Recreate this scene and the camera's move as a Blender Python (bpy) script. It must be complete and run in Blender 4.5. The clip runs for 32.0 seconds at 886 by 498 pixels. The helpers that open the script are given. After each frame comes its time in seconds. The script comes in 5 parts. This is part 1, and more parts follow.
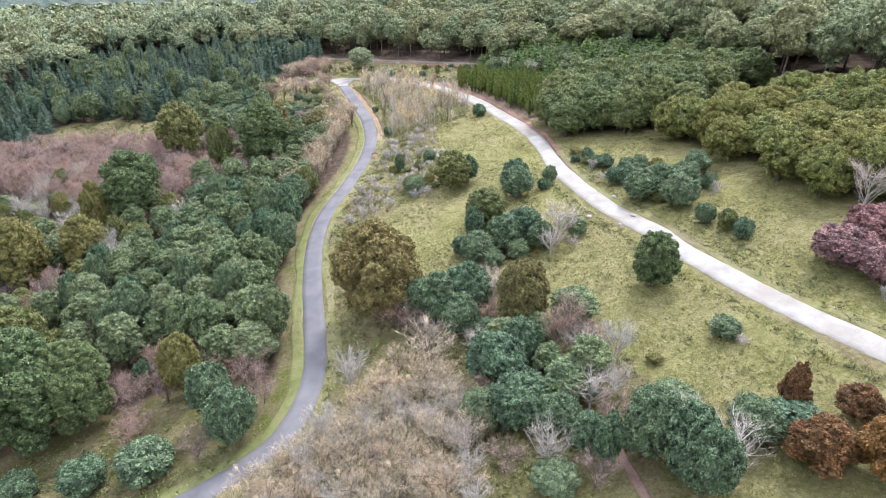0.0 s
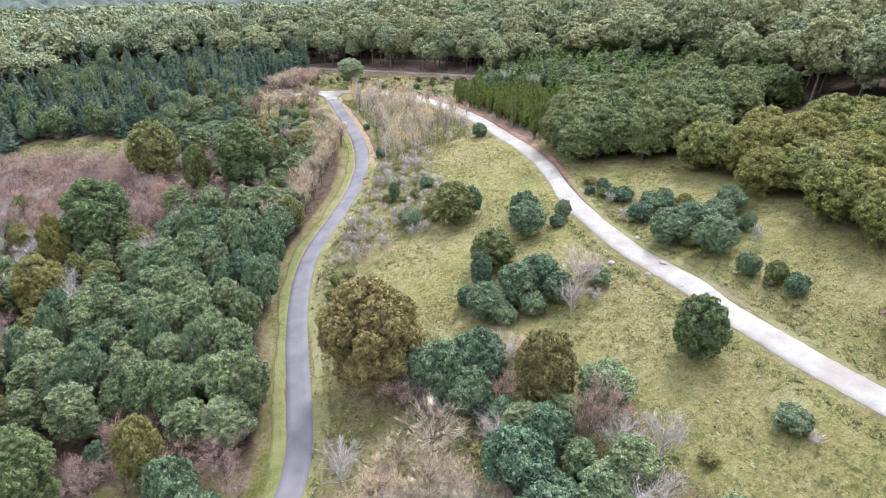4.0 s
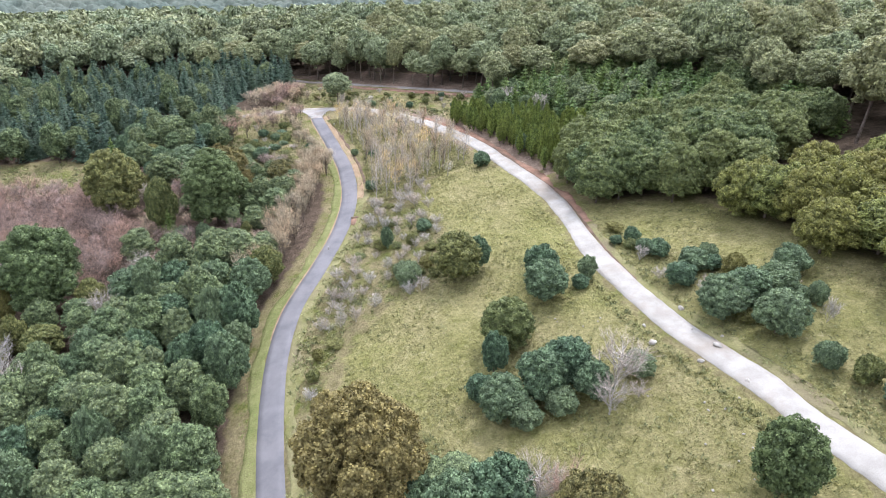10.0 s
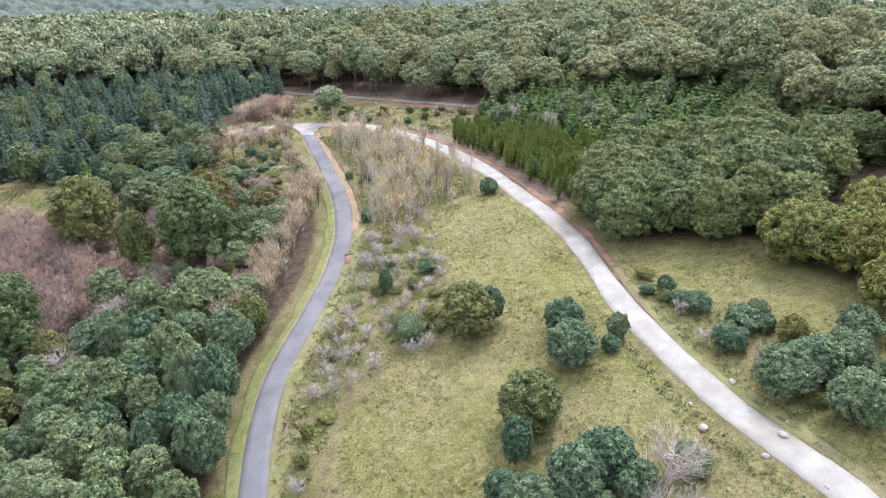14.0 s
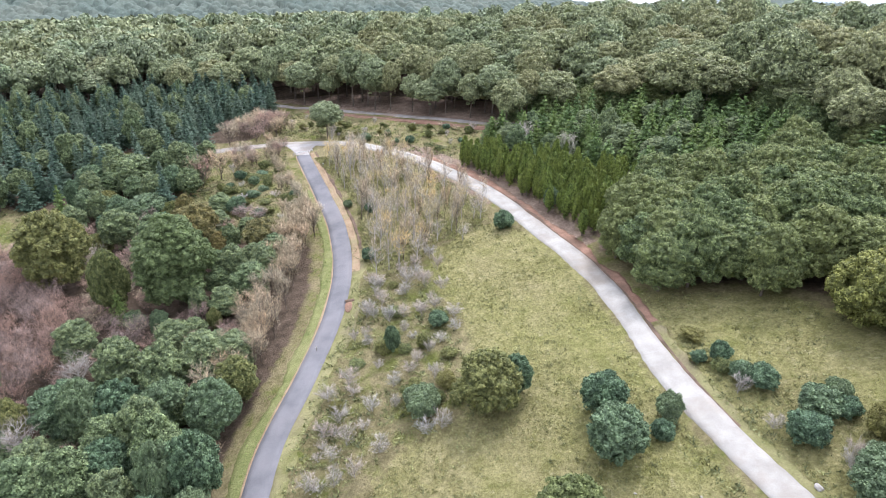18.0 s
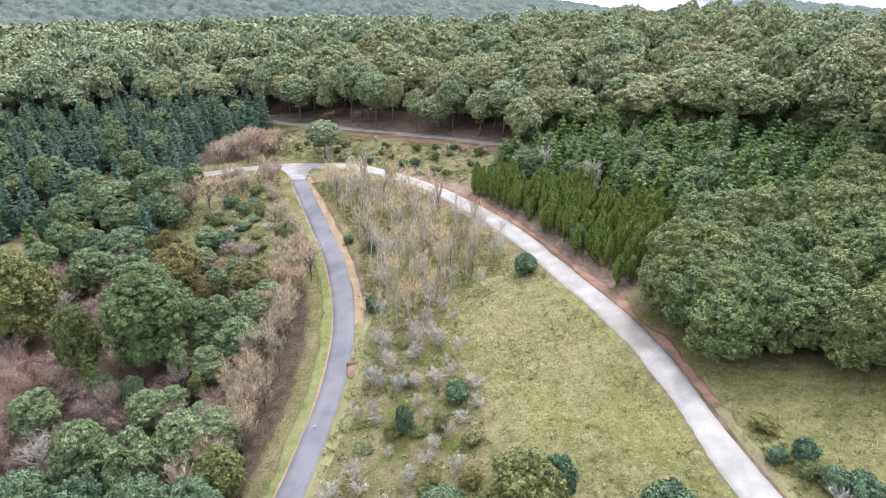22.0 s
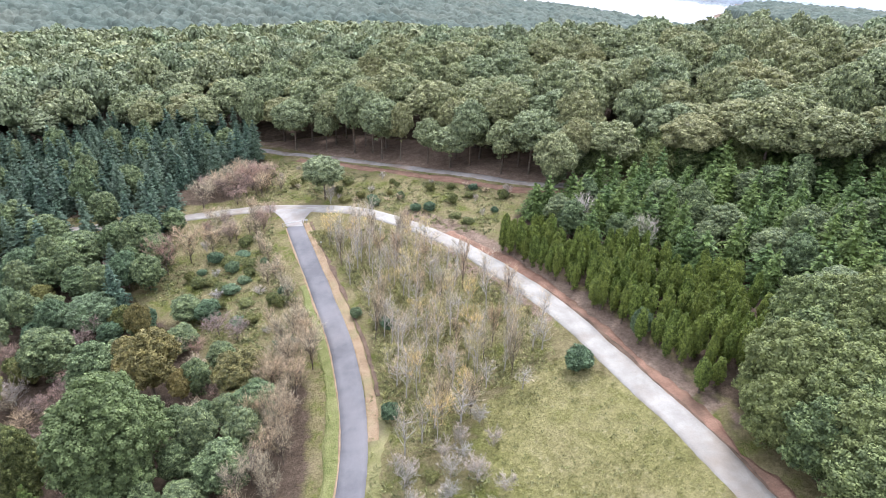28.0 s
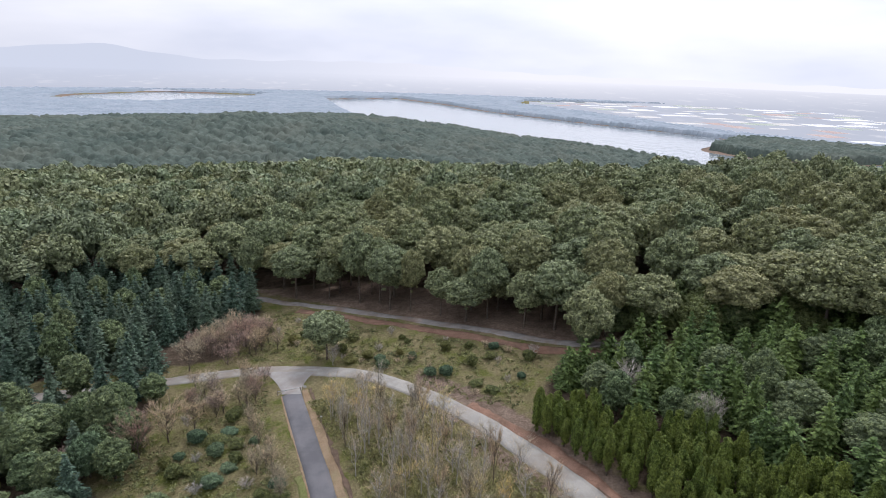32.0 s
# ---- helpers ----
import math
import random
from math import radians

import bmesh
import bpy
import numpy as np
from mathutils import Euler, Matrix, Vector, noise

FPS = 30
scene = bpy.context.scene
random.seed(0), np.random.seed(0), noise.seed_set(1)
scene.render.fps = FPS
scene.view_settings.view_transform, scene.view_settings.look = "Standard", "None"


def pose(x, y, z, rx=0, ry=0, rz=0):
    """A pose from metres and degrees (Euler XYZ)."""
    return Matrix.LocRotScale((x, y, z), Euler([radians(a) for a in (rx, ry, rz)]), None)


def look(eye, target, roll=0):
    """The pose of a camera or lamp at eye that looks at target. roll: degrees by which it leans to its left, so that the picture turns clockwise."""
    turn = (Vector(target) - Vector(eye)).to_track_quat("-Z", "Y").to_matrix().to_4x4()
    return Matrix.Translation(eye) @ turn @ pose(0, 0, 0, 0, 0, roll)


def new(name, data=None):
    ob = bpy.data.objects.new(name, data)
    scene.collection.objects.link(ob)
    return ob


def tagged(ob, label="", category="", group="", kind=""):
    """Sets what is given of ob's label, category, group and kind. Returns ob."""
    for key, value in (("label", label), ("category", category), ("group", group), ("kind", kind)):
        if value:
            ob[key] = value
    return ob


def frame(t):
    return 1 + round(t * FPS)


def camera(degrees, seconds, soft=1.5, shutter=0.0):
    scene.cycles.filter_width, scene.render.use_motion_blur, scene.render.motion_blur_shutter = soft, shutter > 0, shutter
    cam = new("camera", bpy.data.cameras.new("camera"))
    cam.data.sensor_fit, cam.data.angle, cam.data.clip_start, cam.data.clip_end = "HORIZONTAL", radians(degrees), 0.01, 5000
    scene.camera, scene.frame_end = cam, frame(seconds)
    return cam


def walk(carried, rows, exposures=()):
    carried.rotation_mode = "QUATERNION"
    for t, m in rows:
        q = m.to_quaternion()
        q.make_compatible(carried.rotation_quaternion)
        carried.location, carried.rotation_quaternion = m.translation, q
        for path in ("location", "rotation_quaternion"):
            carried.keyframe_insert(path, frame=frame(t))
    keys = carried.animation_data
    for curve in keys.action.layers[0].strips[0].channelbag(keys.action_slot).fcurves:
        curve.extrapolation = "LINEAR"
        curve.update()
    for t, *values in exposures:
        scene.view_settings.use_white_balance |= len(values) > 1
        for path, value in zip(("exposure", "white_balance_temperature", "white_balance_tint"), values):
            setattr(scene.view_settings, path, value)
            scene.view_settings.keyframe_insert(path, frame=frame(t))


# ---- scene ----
cam = camera(70.8, 32.0, soft=0.7)
METRES, EYE, TILT, LEAN, TURN = 130.0, 70.0, -28.5, -1.5, 0.0
ROWS = [
    (0.0, 0.0, 0.0, 0.0, 0.0, 0.0, -0.0),
    (0.5, -0.0025, 0.0139, 0.0081, -0.13, 0.01, 0.02),
    (1.0, -0.0047, 0.028, 0.0163, -0.26, 0.01, 0.04),
    (1.5, -0.0069, 0.0419, 0.0244, -0.38, 0.02, 0.08),
    (2.0, -0.0088, 0.0559, 0.0323, -0.51, 0.04, 0.11),
    (2.5, -0.0107, 0.0696, 0.0404, -0.62, 0.05, 0.13),
    (3.0, -0.0126, 0.0832, 0.0484, -0.72, 0.05, 0.15),
    (3.5, -0.0146, 0.0966, 0.0561, -0.83, 0.07, 0.18),
    (5.5, -0.0208, 0.1471, 0.0852, -1.23, 0.08, 0.31),
    (6.0, -0.022, 0.1591, 0.092, -1.32, 0.07, 0.32),
    (6.5, -0.023, 0.1704, 0.0985, -1.41, 0.06, 0.35),
    (7.0, -0.0242, 0.1813, 0.1047, -1.5, 0.05, 0.39),
    (7.5, -0.0251, 0.1925, 0.111, -1.56, 0.06, 0.42),
    (8.0, -0.026, 0.2039, 0.1175, -1.64, 0.05, 0.45),
    (8.5, -0.0275, 0.2154, 0.1242, -1.72, 0.04, 0.48),
    (9.0, -0.0291, 0.2271, 0.1311, -1.8, 0.05, 0.49),
    (9.5, -0.0297, 0.2394, 0.1383, -1.86, 0.06, 0.54),
    (10.0, -0.0301, 0.2521, 0.1454, -1.91, 0.06, 0.57),
    (10.5, -0.0309, 0.2646, 0.1527, -1.98, 0.06, 0.6),
    (11.0, -0.0319, 0.2774, 0.1604, -2.04, 0.05, 0.64),
    (11.5, -0.0331, 0.2903, 0.1681, -2.13, 0.06, 0.65),
    (12.0, -0.034, 0.3034, 0.1759, -2.19, 0.06, 0.67),
    (12.5, -0.0352, 0.3167, 0.1832, -2.24, 0.06, 0.67),
    (13.0, -0.0363, 0.3299, 0.191, -2.26, 0.05, 0.7),
    (13.5, -0.0386, 0.3428, 0.1991, -2.35, 0.04, 0.74),
    (14.0, -0.0404, 0.3562, 0.2066, -2.37, 0.05, 0.77),
    (14.5, -0.0429, 0.3692, 0.2143, -2.43, 0.06, 0.8),
    (16.5, -0.0509, 0.4218, 0.2449, -2.64, 0.08, 0.93),
    (17.0, -0.0532, 0.4351, 0.2528, -2.7, 0.07, 0.96),
    (17.5, -0.0551, 0.4485, 0.2607, -2.76, 0.08, 0.98),
    (18.0, -0.0573, 0.4618, 0.2684, -2.79, 0.08, 1.0),
    (18.5, -0.0594, 0.4752, 0.2761, -2.83, 0.08, 1.05),
    (19.0, -0.0622, 0.4885, 0.2837, -2.89, 0.09, 1.07),
    (19.5, -0.0645, 0.5022, 0.2923, -2.92, 0.07, 1.1),
    (20.0, -0.0666, 0.516, 0.3007, -2.96, 0.05, 1.12),
    (20.5, -0.0689, 0.5298, 0.309, -3.02, 0.04, 1.13),
    (21.0, -0.0701, 0.544, 0.3171, -3.03, 0.04, 1.15),
    (21.5, -0.0722, 0.558, 0.3258, -3.07, 0.03, 1.19),
    (22.0, -0.0746, 0.5725, 0.3338, -3.12, 0.07, 1.21),
    (22.5, -0.0768, 0.5866, 0.3429, -3.18, 0.04, 1.21),
    (23.0, -0.0788, 0.6007, 0.3516, -3.2, 0.04, 1.23),
    (23.5, -0.081, 0.6147, 0.3597, -3.25, 0.06, 1.25),
    (24.0, -0.0835, 0.6282, 0.3681, -3.3, 0.05, 1.28),
    (24.5, -0.086, 0.6415, 0.3759, -3.34, 0.06, 1.28),
    (25.0, -0.0889, 0.6548, 0.3844, -3.41, 0.04, 1.3),
    (25.5, -0.0907, 0.6687, 0.3924, -3.41, 0.06, 1.33),
    (27.5, -0.1024, 0.7244, 0.4254, -3.59, 0.08, 1.4),
    (28.0, -0.1052, 0.7385, 0.4336, -3.6, 0.09, 1.42),
    (28.5, -0.108, 0.7526, 0.4421, -3.64, 0.37, 1.45),
    (29.0, -0.1108, 0.7671, 0.4507, -3.69, 1.52, 1.47),
    (29.5, -0.1139, 0.7817, 0.459, -3.73, 3.19, 1.52),
    (30.0, -0.1166, 0.7956, 0.4684, -3.74, 4.79, 1.55),
    (30.5, -0.1195, 0.8103, 0.4765, -3.78, 6.49, 1.6),
    (31.0, -0.1221, 0.8252, 0.4848, -3.8, 8.16, 1.63),
    (31.5, -0.1243, 0.8398, 0.4936, -3.78, 9.81, 1.68),
    (32.0, -0.1282, 0.8541, 0.5023, -3.83, 11.46, 1.74),
]
walk(cam, [(t, pose(0, 0, EYE, TILT, LEAN, TURN) @ pose(METRES * x, METRES * y, METRES * z, 90 + pitch, roll, yaw)) for t, x, y, z, yaw, pitch, roll in ROWS],
     exposures=[(0.0, 0.32, 5880, 18), (10.0, 0.26, 5880, 18), (20.0, 0.23, 5880, 18), (28.5, 0.25, 5880, 18), (29.5, 0.18, 5960, 18), (30.0, 0.05, 6060, 18), (30.5, -0.15, 6060, 18), (31.0, -0.5, 6060, 17), (31.5, -0.75, 6060, 17), (32.0, -0.9, 6060, 17)])

# ---- world, sun ----
world = bpy.data.worlds.new("sky")
scene.world = world
world.use_nodes = True
wt = world.node_tree
wt.nodes.clear()
SUN_AZ, SUN_EL = 25.0, 58.0      # degrees clockwise from ahead, above the horizon
sky = wt.nodes.new("ShaderNodeTexSky")
sky.sky_type, sky.sun_disc = "NISHITA", False
sky.sun_elevation, sky.sun_rotation = radians(SUN_EL), radians(SUN_AZ)
sky.air_density, sky.dust_density = 1.0, 3.0
coord = wt.nodes.new("ShaderNodeTexCoord")
cloud = wt.nodes.new("ShaderNodeTexNoise")
cloud.inputs["Scale"].default_value, cloud.inputs["Detail"].default_value = 2.2, 5.0
stretch = wt.nodes.new("ShaderNodeMapping")
stretch.inputs["Scale"].default_value = (1.0, 1.0, 4.0)
wt.links.new(coord.outputs["Generated"], stretch.inputs["Vector"])
wt.links.new(stretch.outputs["Vector"], cloud.inputs["Vector"])
ramp = wt.nodes.new("ShaderNodeValToRGB")
ramp.color_ramp.elements[0].position, ramp.color_ramp.elements[0].color = 0.35, (11.0, 11.6, 12.6, 1)
ramp.color_ramp.elements[1].position, ramp.color_ramp.elements[1].color = 0.62, (14.5, 14.7, 14.9, 1)
wt.links.new(cloud.outputs["Fac"], ramp.inputs["Fac"])
sun_way = (math.sin(radians(SUN_AZ)) * math.cos(radians(SUN_EL)), math.cos(radians(SUN_AZ)) * math.cos(radians(SUN_EL)), math.sin(radians(SUN_EL)))
towards = wt.nodes.new("ShaderNodeVectorMath")     # the overcast is brighter on the sun's side
towards.operation = "DOT_PRODUCT"
towards.inputs[1].default_value = sun_way
wt.links.new(coord.outputs["Generated"], towards.inputs[0])
glow = wt.nodes.new("ShaderNodeMapRange")
glow.inputs["From Min"].default_value, glow.inputs["From Max"].default_value = -0.6, 1.0
glow.inputs["To Min"].default_value, glow.inputs["To Max"].default_value = 0.22, 2.0
wt.links.new(towards.outputs["Value"], glow.inputs["Value"])
bright = wt.nodes.new("ShaderNodeVectorMath")
bright.operation = "SCALE"
wt.links.new(ramp.outputs["Color"], bright.inputs[0])
wt.links.new(glow.outputs["Result"], bright.inputs["Scale"])
veil = wt.nodes.new("ShaderNodeMix")
veil.data_type = "RGBA"
veil.inputs["Factor"].default_value = 0.82
wt.links.new(sky.outputs["Color"], veil.inputs["A"])
wt.links.new(bright.outputs["Vector"], veil.inputs["B"])
background = wt.nodes.new("ShaderNodeBackground")
background.inputs["Strength"].default_value = 0.108
wt.links.new(veil.outputs["Result"], background.inputs["Color"])
wout = wt.nodes.new("ShaderNodeOutputWorld")
wt.links.new(background.outputs["Background"], wout.inputs["Surface"])
sun = new("sun", bpy.data.lights.new("sun", "SUN"))
sun.data.energy, sun.data.angle, sun.data.color = 2.5, radians(12), (1.0, 0.96, 0.91)
sun.matrix_world = look((0, 0, 0), (-math.sin(radians(SUN_AZ)) * math.cos(radians(SUN_EL)), -math.cos(radians(SUN_AZ)) * math.cos(radians(SUN_EL)), -math.sin(radians(SUN_EL))))


# ---- materials ----
def nodes_of(name):
    m = bpy.data.materials.new(name)
    m.use_nodes = True
    m.node_tree.nodes.clear()
    return m, m.node_tree


def node(nt, kind, **inputs):
    n = nt.nodes.new(kind)
    for key, value in inputs.items():
        n.inputs[key.replace("_", " ")].default_value = value
    return n


def mixed(nt, factor, a, b, blend="MIX"):
    m = nt.nodes.new("ShaderNodeMix")
    m.data_type, m.blend_type = "RGBA", blend
    for socket, value in ((m.inputs["Factor"], factor), (m.inputs["A"], a), (m.inputs["B"], b)):
        if isinstance(value, (int, float)):
            socket.default_value = value
        elif isinstance(value, tuple):
            socket.default_value = (*value, 1)
        else:
            nt.links.new(value, socket)
    return m.outputs["Result"]


def noise_at(nt, scale, detail=4.0, rough=0.6, where="Object", low=0.35, high=0.65):
    co = nt.nodes.new("ShaderNodeTexCoord")
    n = node(nt, "ShaderNodeTexNoise", Scale=scale, Detail=detail, Roughness=rough)
    nt.links.new(co.outputs[where], n.inputs["Vector"])
    r = node(nt, "ShaderNodeMapRange", From_Min=low, From_Max=high)
    nt.links.new(n.outputs["Fac"], r.inputs["Value"])
    return r.outputs["Result"]


def foliage(name, dark, light, odd, through_leaf=0.1, patch=1.0, tinted=False, spread_to=(0.12, 0.95)):
    """Leaves: each leaf and each tree of its own shade between dark and light, some trees towards odd."""
    m, nt = nodes_of(name)
    geo = nt.nodes.new("ShaderNodeNewGeometry")
    info = nt.nodes.new("ShaderNodeObjectInfo")
    spread = node(nt, "ShaderNodeMapRange", To_Min=spread_to[0], To_Max=spread_to[1])
    nt.links.new(geo.outputs["Random Per Island"], spread.inputs["Value"])
    leaf = mixed(nt, spread.outputs["Result"], dark, light)
    clump = mixed(nt, noise_at(nt, patch, 3.0, low=0.4, high=0.6), (0.54, 0.58, 0.56), (1.34, 1.34, 1.26))
    leaf = mixed(nt, 1.0, leaf, clump, "MULTIPLY")
    grain = noise_at(nt, 2.4, 5.0, 0.75, low=0.3, high=0.7)
    leaf = mixed(nt, 1.0, leaf, mixed(nt, grain, (0.7, 0.73, 0.71), (1.78, 1.75, 1.72)), "MULTIPLY")
    pick = node(nt, "ShaderNodeMapRange", From_Min=0.35, From_Max=1.0, To_Max=0.75)
    nt.links.new(info.outputs["Random"], pick.inputs["Value"])
    leaf = mixed(nt, pick.outputs["Result"], leaf, mixed(nt, 0.5, odd, leaf))
    tree = mixed(nt, info.outputs["Random"], (0.82, 0.9, 0.96), (1.14, 1.09, 1.03))
    leaf = mixed(nt, 1.0, leaf, tree, "MULTIPLY")
    if tinted:
        tint = nt.nodes.new("ShaderNodeVertexColor")
        tint.layer_name = "tint"
        leaf = mixed(nt, 1.0, leaf, tint.outputs["Color"], "MULTIPLY")
    diff = node(nt, "ShaderNodeBsdfPrincipled", Roughness=0.62)
    diff.inputs["Specular IOR Level"].default_value = 0.25
    trans = nt.nodes.new("ShaderNodeBsdfTranslucent")
    nt.links.new(leaf, diff.inputs["Base Color"])
    nt.links.new(leaf, trans.inputs["Color"])
    mix = node(nt, "ShaderNodeMixShader", Fac=through_leaf)
    nt.links.new(diff.outputs[0], mix.inputs[1])
    nt.links.new(trans.outputs[0], mix.inputs[2])
    out = nt.nodes.new("ShaderNodeOutputMaterial")
    nt.links.new(mix.outputs[0], out.inputs["Surface"])
    return m


def surface(name, a, b, scale, fine, rough=0.9, bump=0.3, c=None, fine_low=0.8, fine_high=1.2, metal=0.0):
    """A matt surface: patches of a and b (and c), a fine grain over them, and relief."""
    m, nt = nodes_of(name)
    col = mixed(nt, noise_at(nt, scale, 5.0), a, b)
    if c:
        col = mixed(nt, noise_at(nt, scale * 0.37, 4.0, low=0.48, high=0.68), col, c)
    grain = noise_at(nt, fine, 6.0, 0.7, low=0.25, high=0.75)
    col = mixed(nt, 1.0, col, mixed(nt, grain, (fine_low,) * 3, (fine_high,) * 3), "MULTIPLY")
    p = node(nt, "ShaderNodeBsdfPrincipled", Roughness=rough, Metallic=metal)
    p.inputs["Specular IOR Level"].default_value = 0.2
    nt.links.new(col, p.inputs["Base Color"])
    if bump:
        bn = node(nt, "ShaderNodeBump", Strength=bump, Distance=0.1)
        nt.links.new(grain, bn.inputs["Height"])
        nt.links.new(bn.outputs["Normal"], p.inputs["Normal"])
    out = nt.nodes.new("ShaderNodeOutputMaterial")
    nt.links.new(p.outputs[0], out.inputs["Surface"])
    return m


LEAF = {
    "wattle": foliage("wattle_leaf", (0.045, 0.064, 0.028), (0.235, 0.282, 0.138), (0.15, 0.2, 0.13)),
    "blue": foliage("blue_leaf", (0.038, 0.064, 0.037), (0.18, 0.247, 0.143), (0.18, 0.23, 0.13)),
    "gum": foliage("gum_leaf", (0.108, 0.122, 0.064), (0.37, 0.39, 0.215), (0.23, 0.22, 0.12)),
    "olive": foliage("olive_leaf", (0.075, 0.086, 0.03), (0.235, 0.235, 0.088), (0.2, 0.17, 0.06)),
    "brown": foliage("bronze_leaf", (0.07, 0.062, 0.024), (0.27, 0.232, 0.095), (0.28, 0.22, 0.09)),
    "dark": foliage("dark_leaf", (0.06, 0.08, 0.03), (0.17, 0.2, 0.08), (0.13, 0.13, 0.04)),
    "pine": foliage("pine_needle", (0.028, 0.052, 0.036), (0.145, 0.205, 0.142), (0.13, 0.185, 0.135)),
    "fir": foliage("fir_needle", (0.034, 0.06, 0.02), (0.18, 0.247, 0.08), (0.15, 0.22, 0.06)),
    "lime": foliage("cypress_leaf", (0.05, 0.072, 0.016), (0.26, 0.305, 0.072), (0.12, 0.17, 0.05)),
    "grove": foliage("grove_leaf", (0.055, 0.076, 0.032), (0.225, 0.262, 0.11), (0.16, 0.19, 0.075)),
    "gold": foliage("gold_leaf", (0.06, 0.068, 0.02), (0.265, 0.27, 0.08), (0.22, 0.2, 0.07)),
    "red": foliage("red_leaf", (0.06, 0.034, 0.018), (0.24, 0.118, 0.045), (0.28, 0.18, 0.045)),
    "plum": foliage("plum_leaf", (0.13, 0.068, 0.07), (0.36, 0.21, 0.205), (0.22, 0.1, 0.1)),
    "scrub": foliage("scrub_leaf", (0.1, 0.105, 0.04), (0.29, 0.28, 0.13), (0.23, 0.2, 0.1)),
    "grass": foliage("grass_blade", (0.15, 0.152, 0.058), (0.33, 0.315, 0.155), (0.36, 0.33, 0.16), 0.2),
}
LEAF["understory"] = foliage("understory_leaf", (0.045, 0.065, 0.025), (0.19, 0.18, 0.075), (0.15, 0.12, 0.05))
LEAF["verge"] = foliage("verge_blade", (0.08, 0.12, 0.03), (0.19, 0.25, 0.065), (0.3, 0.28, 0.12), 0.2)
LEAF["deep"] = foliage("deep_green_leaf", (0.05, 0.075, 0.03), (0.17, 0.22, 0.1), (0.13, 0.16, 0.06))
LEAF["forest"] = foliage("forest_leaf", (0.115, 0.13, 0.074), (0.345, 0.368, 0.215), (0.25, 0.245, 0.14), tinted=True, spread_to=(0.36, 0.66))
TWIG = {
    "tan": foliage("tan_twig", (0.37, 0.28, 0.195), (0.63, 0.52, 0.39), (0.5, 0.39, 0.27), 0.3),
    "grey": foliage("grey_twig", (0.3, 0.26, 0.235), (0.54, 0.475, 0.43), (0.42, 0.36, 0.33), 0.3),
    "russet": foliage("russet_twig", (0.25, 0.165, 0.145), (0.49, 0.35, 0.315), (0.42, 0.28, 0.22), 0.3),
    "yellow": foliage("yellow_twig", (0.46, 0.34, 0.15), (0.74, 0.6, 0.32), (0.7, 0.48, 0.17), 0.3),
}
BARK = surface("bark", (0.11, 0.085, 0.065), (0.24, 0.2, 0.165), 1.5, 9.0)
PALE_BARK = surface("pale_bark", (0.36, 0.33, 0.29), (0.62, 0.59, 0.54), 2.0, 8.0)
ASPHALT_M = surface("worn_asphalt", (0.142, 0.14, 0.146), (0.2, 0.196, 0.2), 0.25, 14.0, 0.85, 0.25, (0.22, 0.21, 0.21), 0.88, 1.1)
GRAVEL_M = surface("crushed_gravel", (0.34, 0.322, 0.285), (0.45, 0.428, 0.384), 0.35, 9.0, 0.95, 0.5, (0.32, 0.28, 0.23), 0.8, 1.15)
VERGE_M = surface("mown_verge", (0.16, 0.18, 0.06), (0.235, 0.243, 0.095), 0.5, 5.0, 0.95, 0.8, (0.24, 0.24, 0.1), 0.55, 1.35)
DRY_VERGE_M = surface("dry_verge", (0.18, 0.18, 0.066), (0.28, 0.26, 0.125), 0.4, 5.0, 0.95, 0.6, (0.22, 0.19, 0.11), 0.6, 1.25)
EARTH_M = surface("red_earth", (0.3, 0.21, 0.125), (0.39, 0.29, 0.185), 0.5, 6.0, 0.95, 0.8, (0.28, 0.24, 0.13), 0.6, 1.3)
BARE_M = surface("brown_earth", (0.2, 0.13, 0.1), (0.32, 0.22, 0.17), 0.5, 6.0, 0.95, 0.6, None, 0.7, 1.2)
APRON_M = surface("grey_gravel", (0.33, 0.31, 0.285), (0.42, 0.395, 0.365), 0.4, 9.0, 0.95, 0.5, (0.3, 0.26, 0.22), 0.8, 1.15)
DITCH_M = surface("dark_soil", (0.11, 0.08, 0.055), (0.2, 0.14, 0.1), 0.6, 6.0, 0.95, 0.8)
GREY_TRACK_M = surface("grey_track", (0.27, 0.25, 0.23), (0.38, 0.35, 0.32), 0.5, 6.0, 0.95, 0.5, (0.26, 0.2, 0.16))
RED_M = surface("red_clay", (0.25, 0.145, 0.1), (0.36, 0.22, 0.155), 0.6, 6.0, 0.95, 0.8, (0.2, 0.13, 0.09), 0.65, 1.25)
ROCK_M = surface("pale_rock", (0.32, 0.295, 0.255), (0.5, 0.47, 0.42), 1.2, 8.0)


def water_material():
    m, nt = nodes_of("lake_water")
    p = node(nt, "ShaderNodeBsdfPrincipled", Roughness=0.1)
    p.inputs["Base Color"].default_value = (0.3, 0.33, 0.34, 1)
    p.inputs["Specular IOR Level"].default_value = 0.9
    bn = node(nt, "ShaderNodeBump", Strength=0.25, Distance=0.6)
    nt.links.new(noise_at(nt, 0.05, 5.0), bn.inputs["Height"])
    nt.links.new(bn.outputs["Normal"], p.inputs["Normal"])
    out = nt.nodes.new("ShaderNodeOutputMaterial")
    nt.links.new(p.outputs[0], out.inputs["Surface"])
    return m


